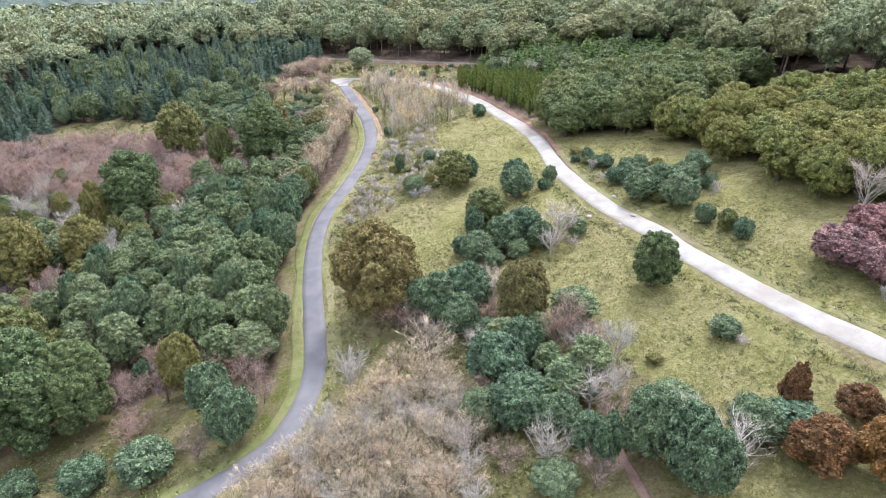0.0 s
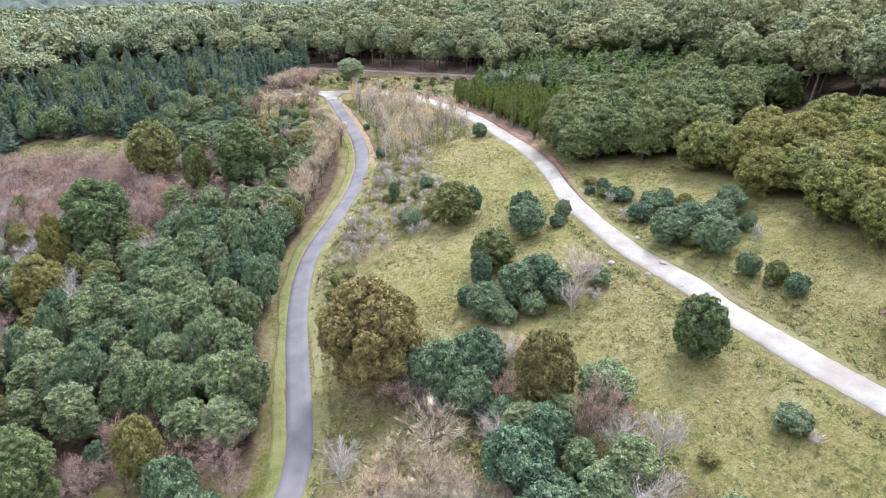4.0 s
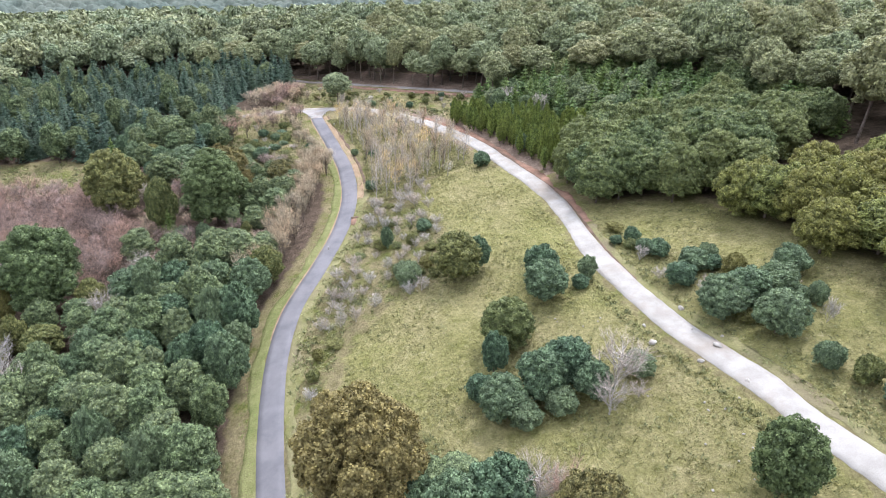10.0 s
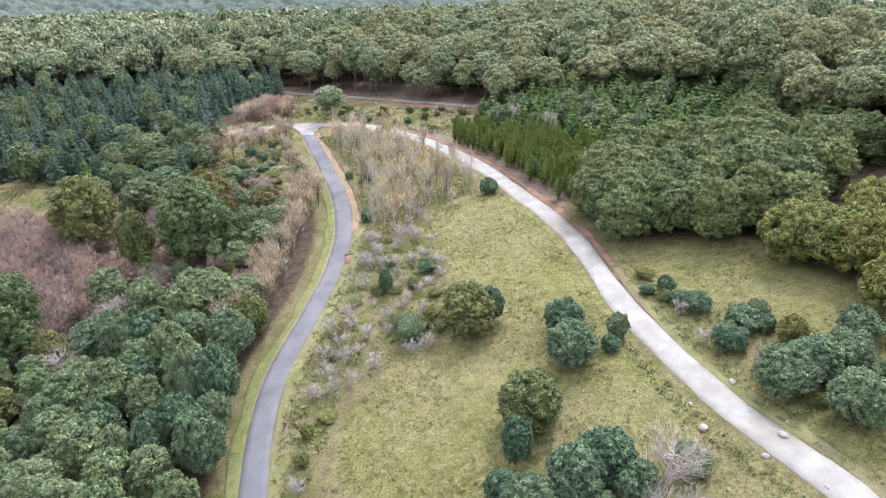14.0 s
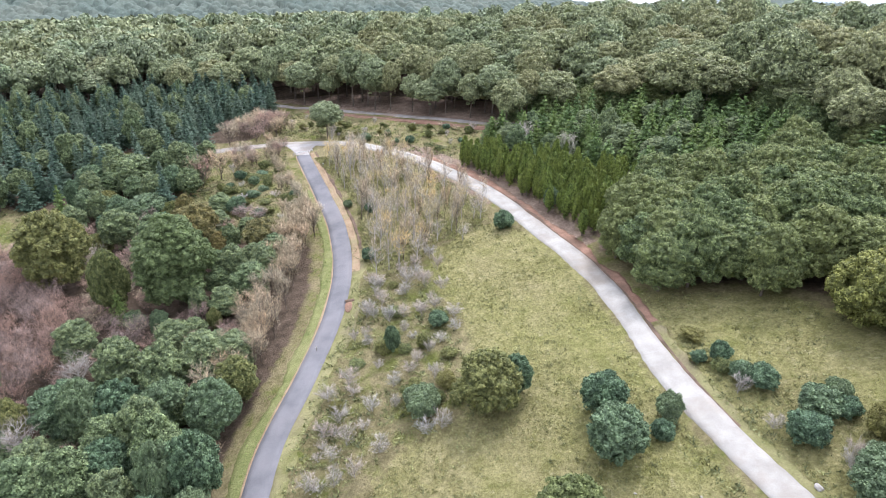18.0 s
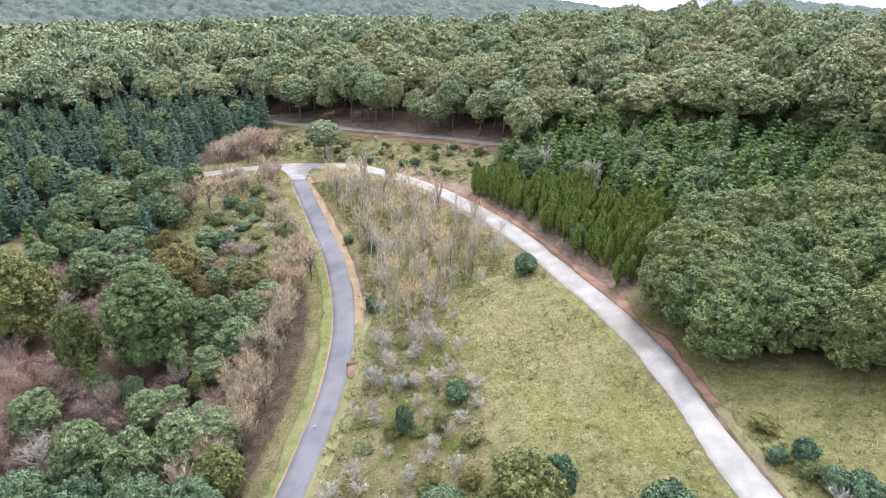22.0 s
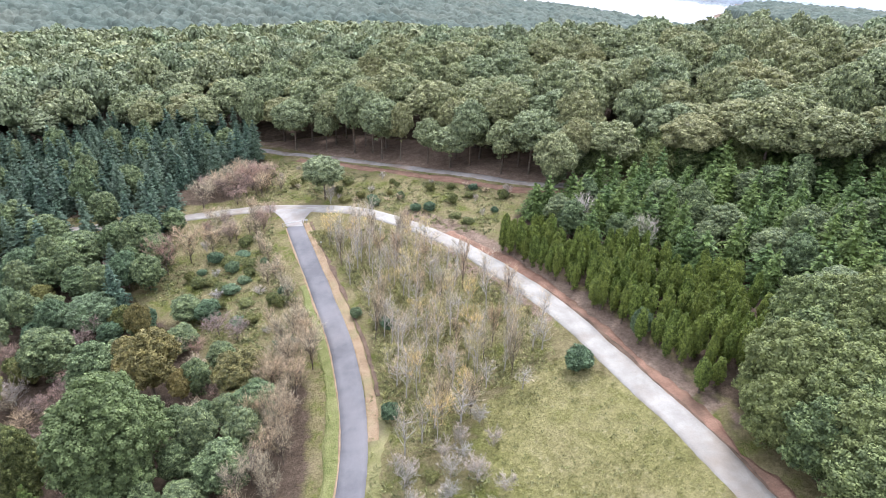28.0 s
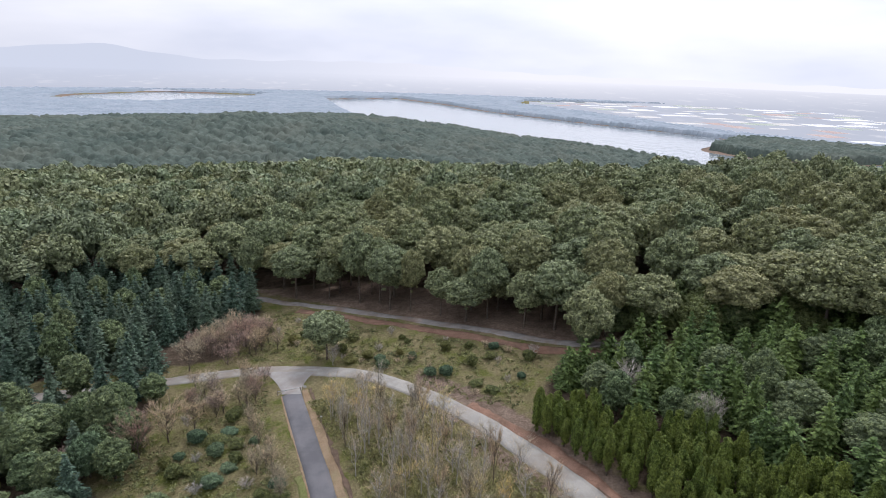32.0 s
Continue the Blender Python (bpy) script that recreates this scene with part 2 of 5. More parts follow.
def ground_material():
    """Meadow, scrub soil, leaf litter and earth, by the zones stored on the sheet."""
    m, nt = nodes_of("ground")
    zone = nt.nodes.new("ShaderNodeVertexColor")
    zone.layer_name = "zone"
    split = nt.nodes.new("ShaderNodeSeparateColor")
    nt.links.new(zone.outputs["Color"], split.inputs["Color"])
    broad, mid, fine = noise_at(nt, 0.06, 4.0), noise_at(nt, 0.5, 5.0, 0.65), noise_at(nt, 2.2, 8.0, 0.78, low=0.33, high=0.67)
    meadow = mixed(nt, mid, (0.236, 0.217, 0.092), (0.35, 0.312, 0.16))
    meadow = mixed(nt, broad, meadow, mixed(nt, mid, (0.208, 0.212, 0.07), (0.312, 0.295, 0.12)))
    straw = noise_at(nt, 0.9, 6.0, 0.75, low=0.56, high=0.72)
    meadow = mixed(nt, straw, meadow, (0.42, 0.38, 0.22))
    meadow = mixed(nt, noise_at(nt, 1.7, 5.0, 0.7, low=0.58, high=0.72), meadow, (0.15, 0.16, 0.04))
    scrub = mixed(nt, mid, (0.19, 0.165, 0.08), (0.34, 0.29, 0.165))
    scrub = mixed(nt, noise_at(nt, 0.25, 5.0, 0.7, low=0.48, high=0.62), scrub, (0.15, 0.165, 0.045))
    litter = mixed(nt, mid, (0.075, 0.056, 0.04), (0.16, 0.12, 0.088))
    earth = mixed(nt, mid, (0.21, 0.15, 0.115), (0.33, 0.25, 0.195))

    def edge(channel):
        ragged = node(nt, "ShaderNodeMath")
        ragged.operation = "MULTIPLY_ADD"
        nt.links.new(mid, ragged.inputs[0])
        ragged.inputs[1].default_value = 0.5
        nt.links.new(split.outputs[channel], ragged.inputs[2])
        r = node(nt, "ShaderNodeMapRange", From_Min=0.55, From_Max=0.95)
        nt.links.new(ragged.outputs[0], r.inputs["Value"])
        return r.outputs["Result"]
    col = mixed(nt, edge("Red"), scrub, meadow)
    col = mixed(nt, edge("Green"), col, litter)
    col = mixed(nt, edge("Blue"), col, earth)
    col = mixed(nt, 1.0, col, mixed(nt, fine, (0.58, 0.6, 0.56), (1.3, 1.28, 1.26)), "MULTIPLY")
    p = node(nt, "ShaderNodeBsdfPrincipled", Roughness=0.95)
    p.inputs["Specular IOR Level"].default_value = 0.1
    nt.links.new(col, p.inputs["Base Color"])
    bn = node(nt, "ShaderNodeBump", Strength=0.8, Distance=0.25)
    nt.links.new(fine, bn.inputs["Height"])
    nt.links.new(bn.outputs["Normal"], p.inputs["Normal"])
    out = nt.nodes.new("ShaderNodeOutputMaterial")
    nt.links.new(p.outputs[0], out.inputs["Surface"])
    return m


GROUND_M, WATER_M = ground_material(), water_material()

# ---- the lie of the land ----
LAKE_Z = -75.0
MAIN_LAKE = [(-259, 2473), (-14, 2617), (144, 2365), (265, 2087), (445, 1824), (631, 1590), (722, 1447), (570, 1291), (600, 1190), (704, 1100), (860, 1130),
             (1300, 1000), (1200, 820), (800, 800), (560, 880), (440, 1000), (390, 1085), (281, 1250), (123, 1450), (-90, 1660)]
WEST_LAKE = [(-1040, 2130), (-745, 2070), (-540, 2340), (-530, 2600), (-914, 2650), (-1090, 2330)]


def smooth(v, a, b):
    s = np.clip((v - a) / (b - a), 0, 1)
    return s * s * (3 - 2 * s)


def inside(poly, x, y, scale=1.0):
    """Signed distance in metres to a closed outline, positive within."""
    x, y = np.asarray(x, float), np.asarray(y, float)
    best, odd = np.full(x.shape, 1e9), np.zeros(x.shape, bool)
    for (ax, ay), (bx, by) in zip(poly, poly[1:] + poly[:1]):
        dx, dy = bx - ax, by - ay
        s = np.clip(((x - ax) * dx + (y - ay) * dy) / (dx * dx + dy * dy), 0, 1)
        best = np.minimum(best, np.hypot(x - ax - s * dx, y - ay - s * dy))
        if dy:
            odd ^= ((ay > y) != (by > y)) & (x < dx * (y - ay) / dy + ax)
    return np.where(odd, best, -best)


def height(x, y):
    """The lie of the land: a hillside that falls to the west, a wooded shoulder, hills and the lake basin beyond."""
    x, y = np.asarray(x, float), np.asarray(y, float)
    u = x / (1 + (np.abs(x) / 120) ** 6) ** (1 / 6) / 100
    v = (y - 150) / (1 + (np.abs(y - 150) / 150) ** 6) ** (1 / 6) / 100
    near = 14.1 + 22.4 * u + 2.35 * v + 0.8 * u * u - 7.2 * u * v - 0.8 * v * v
    r, az = np.hypot(x + 17, y - 129), np.degrees(np.arctan2(x + 17, y - 129))
    crest = np.interp(az, [-180, -35, 3, 20, 34, 60, 180], [-10, -20, -20, -16, -8, 5, 0])
    hill = np.interp(az, [-180, -40, -24, -13, -3, 3, 12, 20, 27, 40, 180], [-50, -44, -28, -14, -26, -38, -52, -62, -70, -72, -50])
    stops = [190, 420, 610, 860, 1250, 1900, 2700, 4900]
    shelf = np.interp(az, [-180, -38, -28, -12, -6, 3, 12, 25, 180], [-58, -60, -68, -68, -60, -67, -73, -73.5, -73.5])
    zs = [near, crest, np.minimum(crest - 25, -46) + 9 * np.exp(-((az + 2) / 9) ** 2), hill, shelf, -73.5, -72, -52]
    z = near
    for a, b, zb in zip(stops, stops[1:], zs[1:]):
        z = np.where(r > a, z + (zb - z) * smooth(r, a, b), z)
    lake = np.maximum(inside(MAIN_LAKE, x, y), inside(WEST_LAKE, x, y))
    bank = np.where(r > 700, smooth(lake, -20, 60), 0)
    z = z + (-84 - z) * bank
    return z


def ground_z(x, y):
    return float(height(np.array([x]), np.array([y]))[0])


def spline(points, step=1.0):
    """A smooth line through the points, resampled at even steps."""
    p = np.array([points[0], *points, points[-1]], float)
    line = []
    for i in range(len(points) - 1):
        a, b, c, d = p[i], p[i + 1], p[i + 2], p[i + 3]
        for s in np.linspace(0, 1, 12, endpoint=False):
            line.append(0.5 * (2 * b + (c - a) * s + (2 * a - 5 * b + 4 * c - d) * s * s + (3 * b - a - 3 * c + d) * s ** 3))
    line = np.array(line + [p[-1]])
    far = np.concatenate([[0], np.cumsum(np.hypot(*np.diff(line, axis=0).T))])
    at = np.arange(0, far[-1], step)
    return np.stack([np.interp(at, far, line[:, 0]), np.interp(at, far, line[:, 1])], 1)


ASPHALT = spline([(-62, 38), (-44, 48.5), (-30.3, 55.5), (-24.2, 59.2), (-20.1, 63.7), (-18.3, 70.6), (-18.5, 78), (-21, 90.5), (-23.6, 103), (-25.6, 117.5),
                  (-25.4, 131), (-22.3, 145), (-19.8, 159), (-19.5, 175), (-22.2, 192), (-27, 209), (-31, 222), (-35.2, 235.5), (-36.7, 240.6)])
GRAVEL = spline([(-95, 252), (-75, 252), (-59, 252), (-49.5, 251.8), (-41, 250.4), (-32, 247.6), (-21.6, 242.8), (-11, 233), (-2, 221.5), (5, 209.5), (10.3, 199.3),
                 (14.3, 189), (17.8, 178.5), (21.3, 167), (24.5, 154.5), (26, 143), (27, 131), (29.2, 120), (32.8, 107), (37, 96.5), (40.2, 86.3), (43.4, 77.2),
                 (47.1, 68.6), (52.2, 57.6), (60, 44), (72, 25)])
ASPHALT_ALL = np.concatenate([spline([(-190, -46), (-142, -14), (-100, 16), (-62, 38)])[:-1], ASPHALT])     # the roads with their ends outside the view
GRAVEL_ALL = np.concatenate([GRAVEL, spline([(72, 25), (84, 4), (92, -26), (96, -60)])[1:]])
BEFORE = len(ASPHALT_ALL) - len(ASPHALT)
TRACK = spline([(-62, 298), (-45, 287.5), (-30.4, 279.2), (-16.9, 270.5), (-4.7, 262), (5.2, 255.2), (18.3, 245), (34, 238)])
FOOTPATH = spline([(19, 58), (20, 55), (21, 51), (22.3, 44), (23, 36), (24, 28)])


def from_line(line, x, y):
    """Distance to a line of points."""
    x, y = np.asarray(x, float), np.asarray(y, float)
    best = np.full(x.shape, 1e9)
    for px, py in line[::2]:
        best = np.minimum(best, np.hypot(x - px, y - py))
    return best


MEADOW = [(-14.5, 116), (-8, 127), (-1, 129), (4, 136), (2, 150), (-3, 166), (-2, 176), (10, 183), (17, 176), (22, 160), (24, 140), (26, 121), (30, 106), (36, 92),
          (42, 74), (49, 56), (58, 30), (62, -20), (20, -20), (26, 30), (29, 56), (22, 72), (13, 86), (2, 92), (-8, 100), (-14, 108)]
RIGHT_MEADOW = [(29, 150), (47, 144), (58, 125), (63, 110), (68, 94), (84, 86), (98, 30), (104, -20), (90, -10), (79, 24), (56, 55), (50, 68), (43, 85), (37, 101), (31.5, 120)]
CLEARING = [(-48, 284), (-26, 268), (0, 251), (15, 240), (5, 223), (-6, 231), (-20, 246), (-34, 253), (-52, 257)]
GLADE = [(8, 55), (18, 54), (22, 40), (20, 25), (0, 25), (6, 46)]
WEST_GLADE = [(-135, 222), (-116, 224), (-100, 220), (-96, 206), (-118, 202), (-138, 208)]
WEST_VERGE = [(-92, 58), (-64, 68), (-42, 76), (-29, 74), (-23, 66), (-24, 60), (-34, 55), (-48, 48), (-64, 42), (-96, 24)]
SCRUB = [(-23, 104), (-22, 139), (-17, 158), (-15, 168), (-3, 164), (1, 148), (2, 131), (-8, 127), (-15, 123), (-17, 108)]
BIRCHES = [(-33, 236), (-22, 238), (-8, 226), (2, 210), (9, 193), (10, 182), (-1, 178), (-6, 171), (-13, 166), (-15.5, 178), (-18, 200), (-24, 217)]
WEST_SCRUB = [(-62, 246), (-42, 243), (-34, 212), (-29, 190), (-36, 186), (-50, 206), (-66, 222)]
UNDERGROWTH = [(-17.5, 110), (-17, 80), (-15, 66), (-22, 55), (-14, 44), (4, 40), (22, 56), (29, 57), (23, 72), (13, 87), (2, 93), (-8, 101)]
OPEN = [UNDERGROWTH, MEADOW, RIGHT_MEADOW, CLEARING, GLADE, WEST_GLADE, WEST_VERGE, SCRUB, BIRCHES, WEST_SCRUB]


def grown(edge_near, edge_far, near_step, factor, biggest):
    out, step = [edge_near], near_step
    while out[-1] < edge_far:
        step = min(step * factor, biggest)
        out.append(out[-1] + step)
    return out


def mesh_of(name, verts, faces, *mats):
    """A mesh out of vertex and face arrays (all faces of one size)."""
    verts, faces = np.asarray(verts, np.float32), np.asarray(faces, np.int32)
    me = bpy.data.meshes.new(name)
    k = faces.shape[1]
    me.vertices.add(len(verts))
    me.vertices.foreach_set("co", verts.ravel())
    me.loops.add(faces.size)
    me.loops.foreach_set("vertex_index", faces.ravel())
    me.polygons.add(len(faces))
    me.polygons.foreach_set("loop_start", np.arange(0, faces.size, k, dtype=np.int32))
    me.polygons.foreach_set("loop_total", np.full(len(faces), k, np.int32))
    for m in mats:
        me.materials.append(m)
    me.update(calc_edges=True)
    me.validate()
    return me


def smooth_shaded(me):
    me.polygons.foreach_set("use_smooth", np.ones(len(me.polygons), bool))
    return me


def grid_faces(nx, ny):
    i = np.arange((ny - 1) * (nx - 1))
    a = i // (nx - 1) * nx + i % (nx - 1)
    return np.stack([a, a + 1, a + nx + 1, a + nx], 1)


def rough(x, y, scale, seed):
    """Cheap smooth noise between -1 and 1."""
    rng = np.random.RandomState(seed)
    total = 0
    for k in range(5):
        a, f = rng.uniform(0, 6.28, 2), scale * (0.7 + 0.25 * k)
        total = total + np.sin((x * math.cos(a[0]) + y * math.sin(a[0])) * f + a[1])
    return total / 5


def build_ground():
    xs = np.arange(-110, 111, 1.7)
    east = np.array(grown(110, 4900, 1.7, 1.08, 75)[1:])
    xs = np.concatenate([-east[::-1], xs[1:-1], east])
    ys = np.arange(26, 306, 1.6)
    ys = np.concatenate([-np.array(grown(-ys[0], 1500, 1.6, 1.1, 75)[1:])[::-1], ys, grown(ys[-1], 4900, 1.6, 1.04, 60)[1:]])
    X, Y = np.meshgrid(xs, ys)
    Z = height(X, Y)
    open_ = np.max([inside(p, X, Y) for p in OPEN], 0)
    near = (np.abs(X) < 200) & (Y > -70) & (Y < 330)
    away = np.full(X.shape, 1e3)
    away[near] = np.min([from_line(l, X[near], Y[near]) - w for l, w in ((ASPHALT_ALL, 2), (GRAVEL_ALL, 2.5), (TRACK, 1.5), (FOOTPATH, 0.6))], 0)
    lumpy = smooth(away, 0.5, 4)
    Z = Z + lumpy * (0.22 * rough(X, Y, 0.35, 3) + 0.09 * rough(X, Y, 1.3, 4)) * near
    meadow = smooth(np.maximum.reduce([inside(p, X, Y) for p in (MEADOW, RIGHT_MEADOW, GLADE)]), -2, 2)
    litter = smooth(-open_, 0, 5) * smooth(away, 2.5, 6)
    earth = smooth(inside([(-58, 300), (-30, 281), (-12, 268), (2, 256), (20, 243), (36, 240), (30, 262), (0, 282), (-30, 300)], X, Y), -2, 2)
    bank = smooth(3.2 - np.abs(from_line(GRAVEL, X, Y) - 4.2), 0, 2) * (X > -12) * (Y > 142) * ((X - 18) * 0.85 + (Y - 180) * 0.55 > 0)
    shore = np.maximum(inside(MAIN_LAKE, X, Y), inside(WEST_LAKE, X, Y))
    earth = np.maximum.reduce([earth, bank, smooth(shore, -22, -12) * (Y > 700)])
    litter = litter * (1 - earth)
    far_plain = smooth(np.hypot(X, Y), 2000, 2500)
    litter = litter * (1 - far_plain) * smooth(Y + 10 * rough(X, Y, 0.06, 12), 16, 52)
    me = mesh_of("ground", np.stack([X, Y, Z], -1).reshape(-1, 3), grid_faces(len(xs), len(ys)), GROUND_M)
    smooth_shaded(me)
    layer = me.color_attributes.new("zone", "FLOAT_COLOR", "POINT")
    layer.data.foreach_set("color", np.stack([meadow, litter, earth, np.ones_like(earth)], -1).astype(np.float32).ravel())
    return tagged(new("ground", me), "grassy hillside with leaf litter and bare earth", "ground", kind="structure")


build_ground()


def strip(name, line, left, right, lift, mat, label, category, crown=0.0, wobble=0.25, seed=1, kind="structure"):
    """A band along a line, from left to right metres off it, laid over the land, with ragged edges and a turned-down lip."""
    t = np.gradient(line, axis=0)
    t /= np.linalg.norm(t, axis=1)[:, None]
    n = np.stack([-t[:, 1], t[:, 0]], 1)
    rng = np.random.RandomState(seed)

    def ragged():
        w = rng.normal(0, 1, len(line))
        return wobble * (np.convolve(w, np.ones(7) / 3.5, "same") * 0.7 + w * 0.25)
    lo, hi = left + ragged(), right + ragged()
    cols = []
    for k, (s, dz) in enumerate([(-0.02, -0.3), (0, 0), (0.25, crown * 0.7), (0.5, crown), (0.75, crown * 0.7), (1, 0), (1.02, -0.3)]):
        p = line + n * (lo + (hi - lo) * s)[:, None]
        cols.append(np.column_stack([p, height(p[:, 0], p[:, 1]) + lift + dz]))
    v = np.stack(cols, 1).reshape(-1, 3)
    me = smooth_shaded(mesh_of(name, v, grid_faces(7, len(line))[:, ::-1], mat))
    return tagged(new(name, me), label, category, kind=kind)


strip("verge", ASPHALT_ALL[:BEFORE + 205], 1.7, 3.9, 0.045, VERGE_M, "bright green mown grass verge along the asphalt road", "verge", wobble=0.45, seed=2)
strip("verge", ASPHALT_ALL[:BEFORE + 165], -4.3, -1.7, 0.045, DRY_VERGE_M, "yellowish dry grass verge along the asphalt road", "verge", wobble=0.5, seed=3)
strip("verge", ASPHALT[160:], -3.3, -1.7, 0.05, EARTH_M, "bare orange earth verge beside the asphalt road", "verge", wobble=0.22, seed=4)
strip("verge", ASPHALT[110:], 1.7, 2.15, 0.06, EARTH_M, "narrow worn earth edge of the asphalt road", "verge", wobble=0.12, seed=9)
strip("verge", GRAVEL_ALL[GRAVEL_ALL[:, 1] < 142], 1.6, 3.6, 0.03, DRY_VERGE_M, "rough dry grass verge along the gravel road", "verge", wobble=0.6, seed=5)
strip("verge", GRAVEL[(GRAVEL[:, 1] > 142) & (GRAVEL[:, 1] < 226)], 1.6, 3.6, 0.03, RED_M, "bare red-brown bank beside the gravel road", "bank", wobble=0.5, seed=15)
strip("road", ASPHALT_ALL, -1.8, 1.85, 0.09, ASPHALT_M, "narrow winding grey asphalt road without markings", "road", 0.04, 0.05, 7)
strip("gravel_road", GRAVEL_ALL, -1.7, 1.75, 0.09, GRAVEL_M, "pale cream gravel road with worn wheel tracks", "road", 0.05, 0.14, 8)
strip("verge", ASPHALT[168:], -3.9, -3.35, 0.03, DITCH_M, "dark eroded drain beside the asphalt road", "drain", wobble=0.3, seed=16)
strip("verge", GRAVEL[(GRAVEL[:, 1] > 120) & (GRAVEL[:, 1] < 200)], 1.8, 2.15, 0.06, DITCH_M, "shallow dark drain along the gravel road", "drain", wobble=0.2, seed=17)
strip("dirt_track", TRACK, -1.1, 1.1, 0.08, GREY_TRACK_M, "grey gravel walking track at the foot of the forest", "track", 0.0, 0.3, 10)
strip("verge", TRACK[26:], -5.0, -2.6, 0.1, RED_M, "red-brown cut bank below the walking track", "bank", wobble=0.5, seed=18)
strip("dirt_track", FOOTPATH, -0.5, 0.5, 0.08, BARE_M, "narrow brown footpath worn through grass", "path", 0.0, 0.12, 11)


def build_apron():
    """The gravel fan where the asphalt meets the gravel road."""
    rows_, cols = 14, 9
    v = []
    for s in np.linspace(0, 1, rows_):
        c = np.array([-36.6, 239.9]) * (1 - s) + np.array([-38.9, 250.6]) * s
        west, east = 1.9 + 4.2 * s ** 1.7, 1.9 + 5.0 * s ** 1.7
        for k in np.linspace(-1, 1, cols):
            p = c + np.array([1, -0.2]) * (k * east if k > 0 else k * west)
            v.append((p[0], p[1], ground_z(p[0], p[1]) + 0.13))
    me = smooth_shaded(mesh_of("gravel_road", v, grid_faces(cols, rows_), APRON_M))
    tagged(new("gravel_road", me), "grey gravel apron where the two roads meet", "road", kind="structure")


build_apron()


def build_lake(name, outline):
    p = spline(outline + outline[:1], 18.0)
    me = bpy.data.meshes.new(name)
    bm = bmesh.new()
    top = [bm.verts.new((x, y, LAKE_Z)) for x, y in p * 1.0]
    bm.faces.new(top)
    bmesh.ops.triangulate(bm, faces=bm.faces[:])
    bmesh.ops.recalc_face_normals(bm, faces=bm.faces[:])
    bm.to_mesh(me)
    bm.free()
    me.materials.append(WATER_M)
    ob = new(name, me)
    return tagged(ob, "wide pale reservoir between wooded shores", "lake", kind="structure")


build_lake("water", MAIN_LAKE)
build_lake("water", WEST_LAKE)


# ---- plants ----
def ico(level):
    bm = bmesh.new()
    bmesh.ops.create_icosphere(bm, subdivisions=level, radius=1)
    v = np.array([q.co[:] for q in bm.verts])
    f = np.array([[q.index for q in face.verts] for face in bm.faces])
    bm.free()
    return v, f


ICO1, ICO2 = ico(1), ico(2)


class Heap:
    """Gathers triangles for one mesh."""

    def __init__(self):
        self.v, self.f, self.n = [], [], 0

    def add(self, v, f):
        self.v.append(v)
        self.f.append(f + self.n)
        self.n += len(v)

    def mesh(self, name, *mats):
        return mesh_of(name, np.concatenate(self.v), np.concatenate(self.f), *mats)


def lump(heap, rng, c, r, shape=ICO2, ragged=0.26, shrink=0.74):
    """One knobbly rounded body of foliage at c with half-axes r."""
    v, f = shape
    w = rng.normal(0, 1, (3, 3))
    wave = 1 + ragged * np.sin(v @ w[0] * 2.6 + w[1, 0]) * np.sin(v @ w[2] * 3.1 + w[1, 1]) + rng.uniform(-ragged, ragged, len(v)) * 0.5
    heap.add(np.asarray(c) + v * wave[:, None] * shrink * np.asarray(r), f)


def cards(heap, rng, p, n, a, size, long=1.0):
    """Small folded leaf sprays at p: n their normals, a their axes."""
    m = len(p)
    n = n / (np.linalg.norm(n, axis=1)[:, None] + 1e-9)
    b = np.cross(n, a)
    b /= np.linalg.norm(b, axis=1)[:, None] + 1e-9
    a = np.cross(b, n)
    s = size * rng.uniform(0.6, 1.4, (m, 1))
    ln, wd = s * long * rng.uniform(0.8, 1.25, (m, 1)), s * rng.uniform(0.75, 1.2, (m, 1))
    skew = a * ln * rng.uniform(-0.35, 0.35, (m, 1))
    v = np.stack([p + a * ln, p + b * wd + skew - n * s * 0.3, p - a * ln, p - b * wd + skew - n * s * 0.3], 1).reshape(-1, 3)
    base = np.arange(m)[:, None] * 4
    heap.add(v, np.concatenate([base + np.array([[0, 1, 2]]), base + np.array([[0, 2, 3]])]))


def leaves(heap, rng, c, r, size, cover=1.0, low=-0.55, loose=0.42, long=1.0):
    """Leaf sprays over the shell of a rounded body, facing outwards more or less loosely, enough to clothe it."""
    r = np.asarray(r, float)
    count = max(5, int(cover * 1.25 * 6.28 * r[0] * (0.4 * r[0] + 0.6 * r[2]) * (1 - low) / size ** 2 / 2))
    d = rng.normal(0, 1, (count * 3, 3))
    d /= np.linalg.norm(d, axis=1)[:, None]
    d = d[d[:, 2] > low][:count]
    m = len(d)
    p = np.asarray(c) + d * (1.28 - 0.5 * rng.uniform(0, 1, (m, 1)) ** 0.8) * r
    cards(heap, rng, p, d / r * r[0] + rng.normal(0, loose, (m, 3)) + [0, 0, 0.08], rng.normal(0, 1, (m, 3)), size, long)


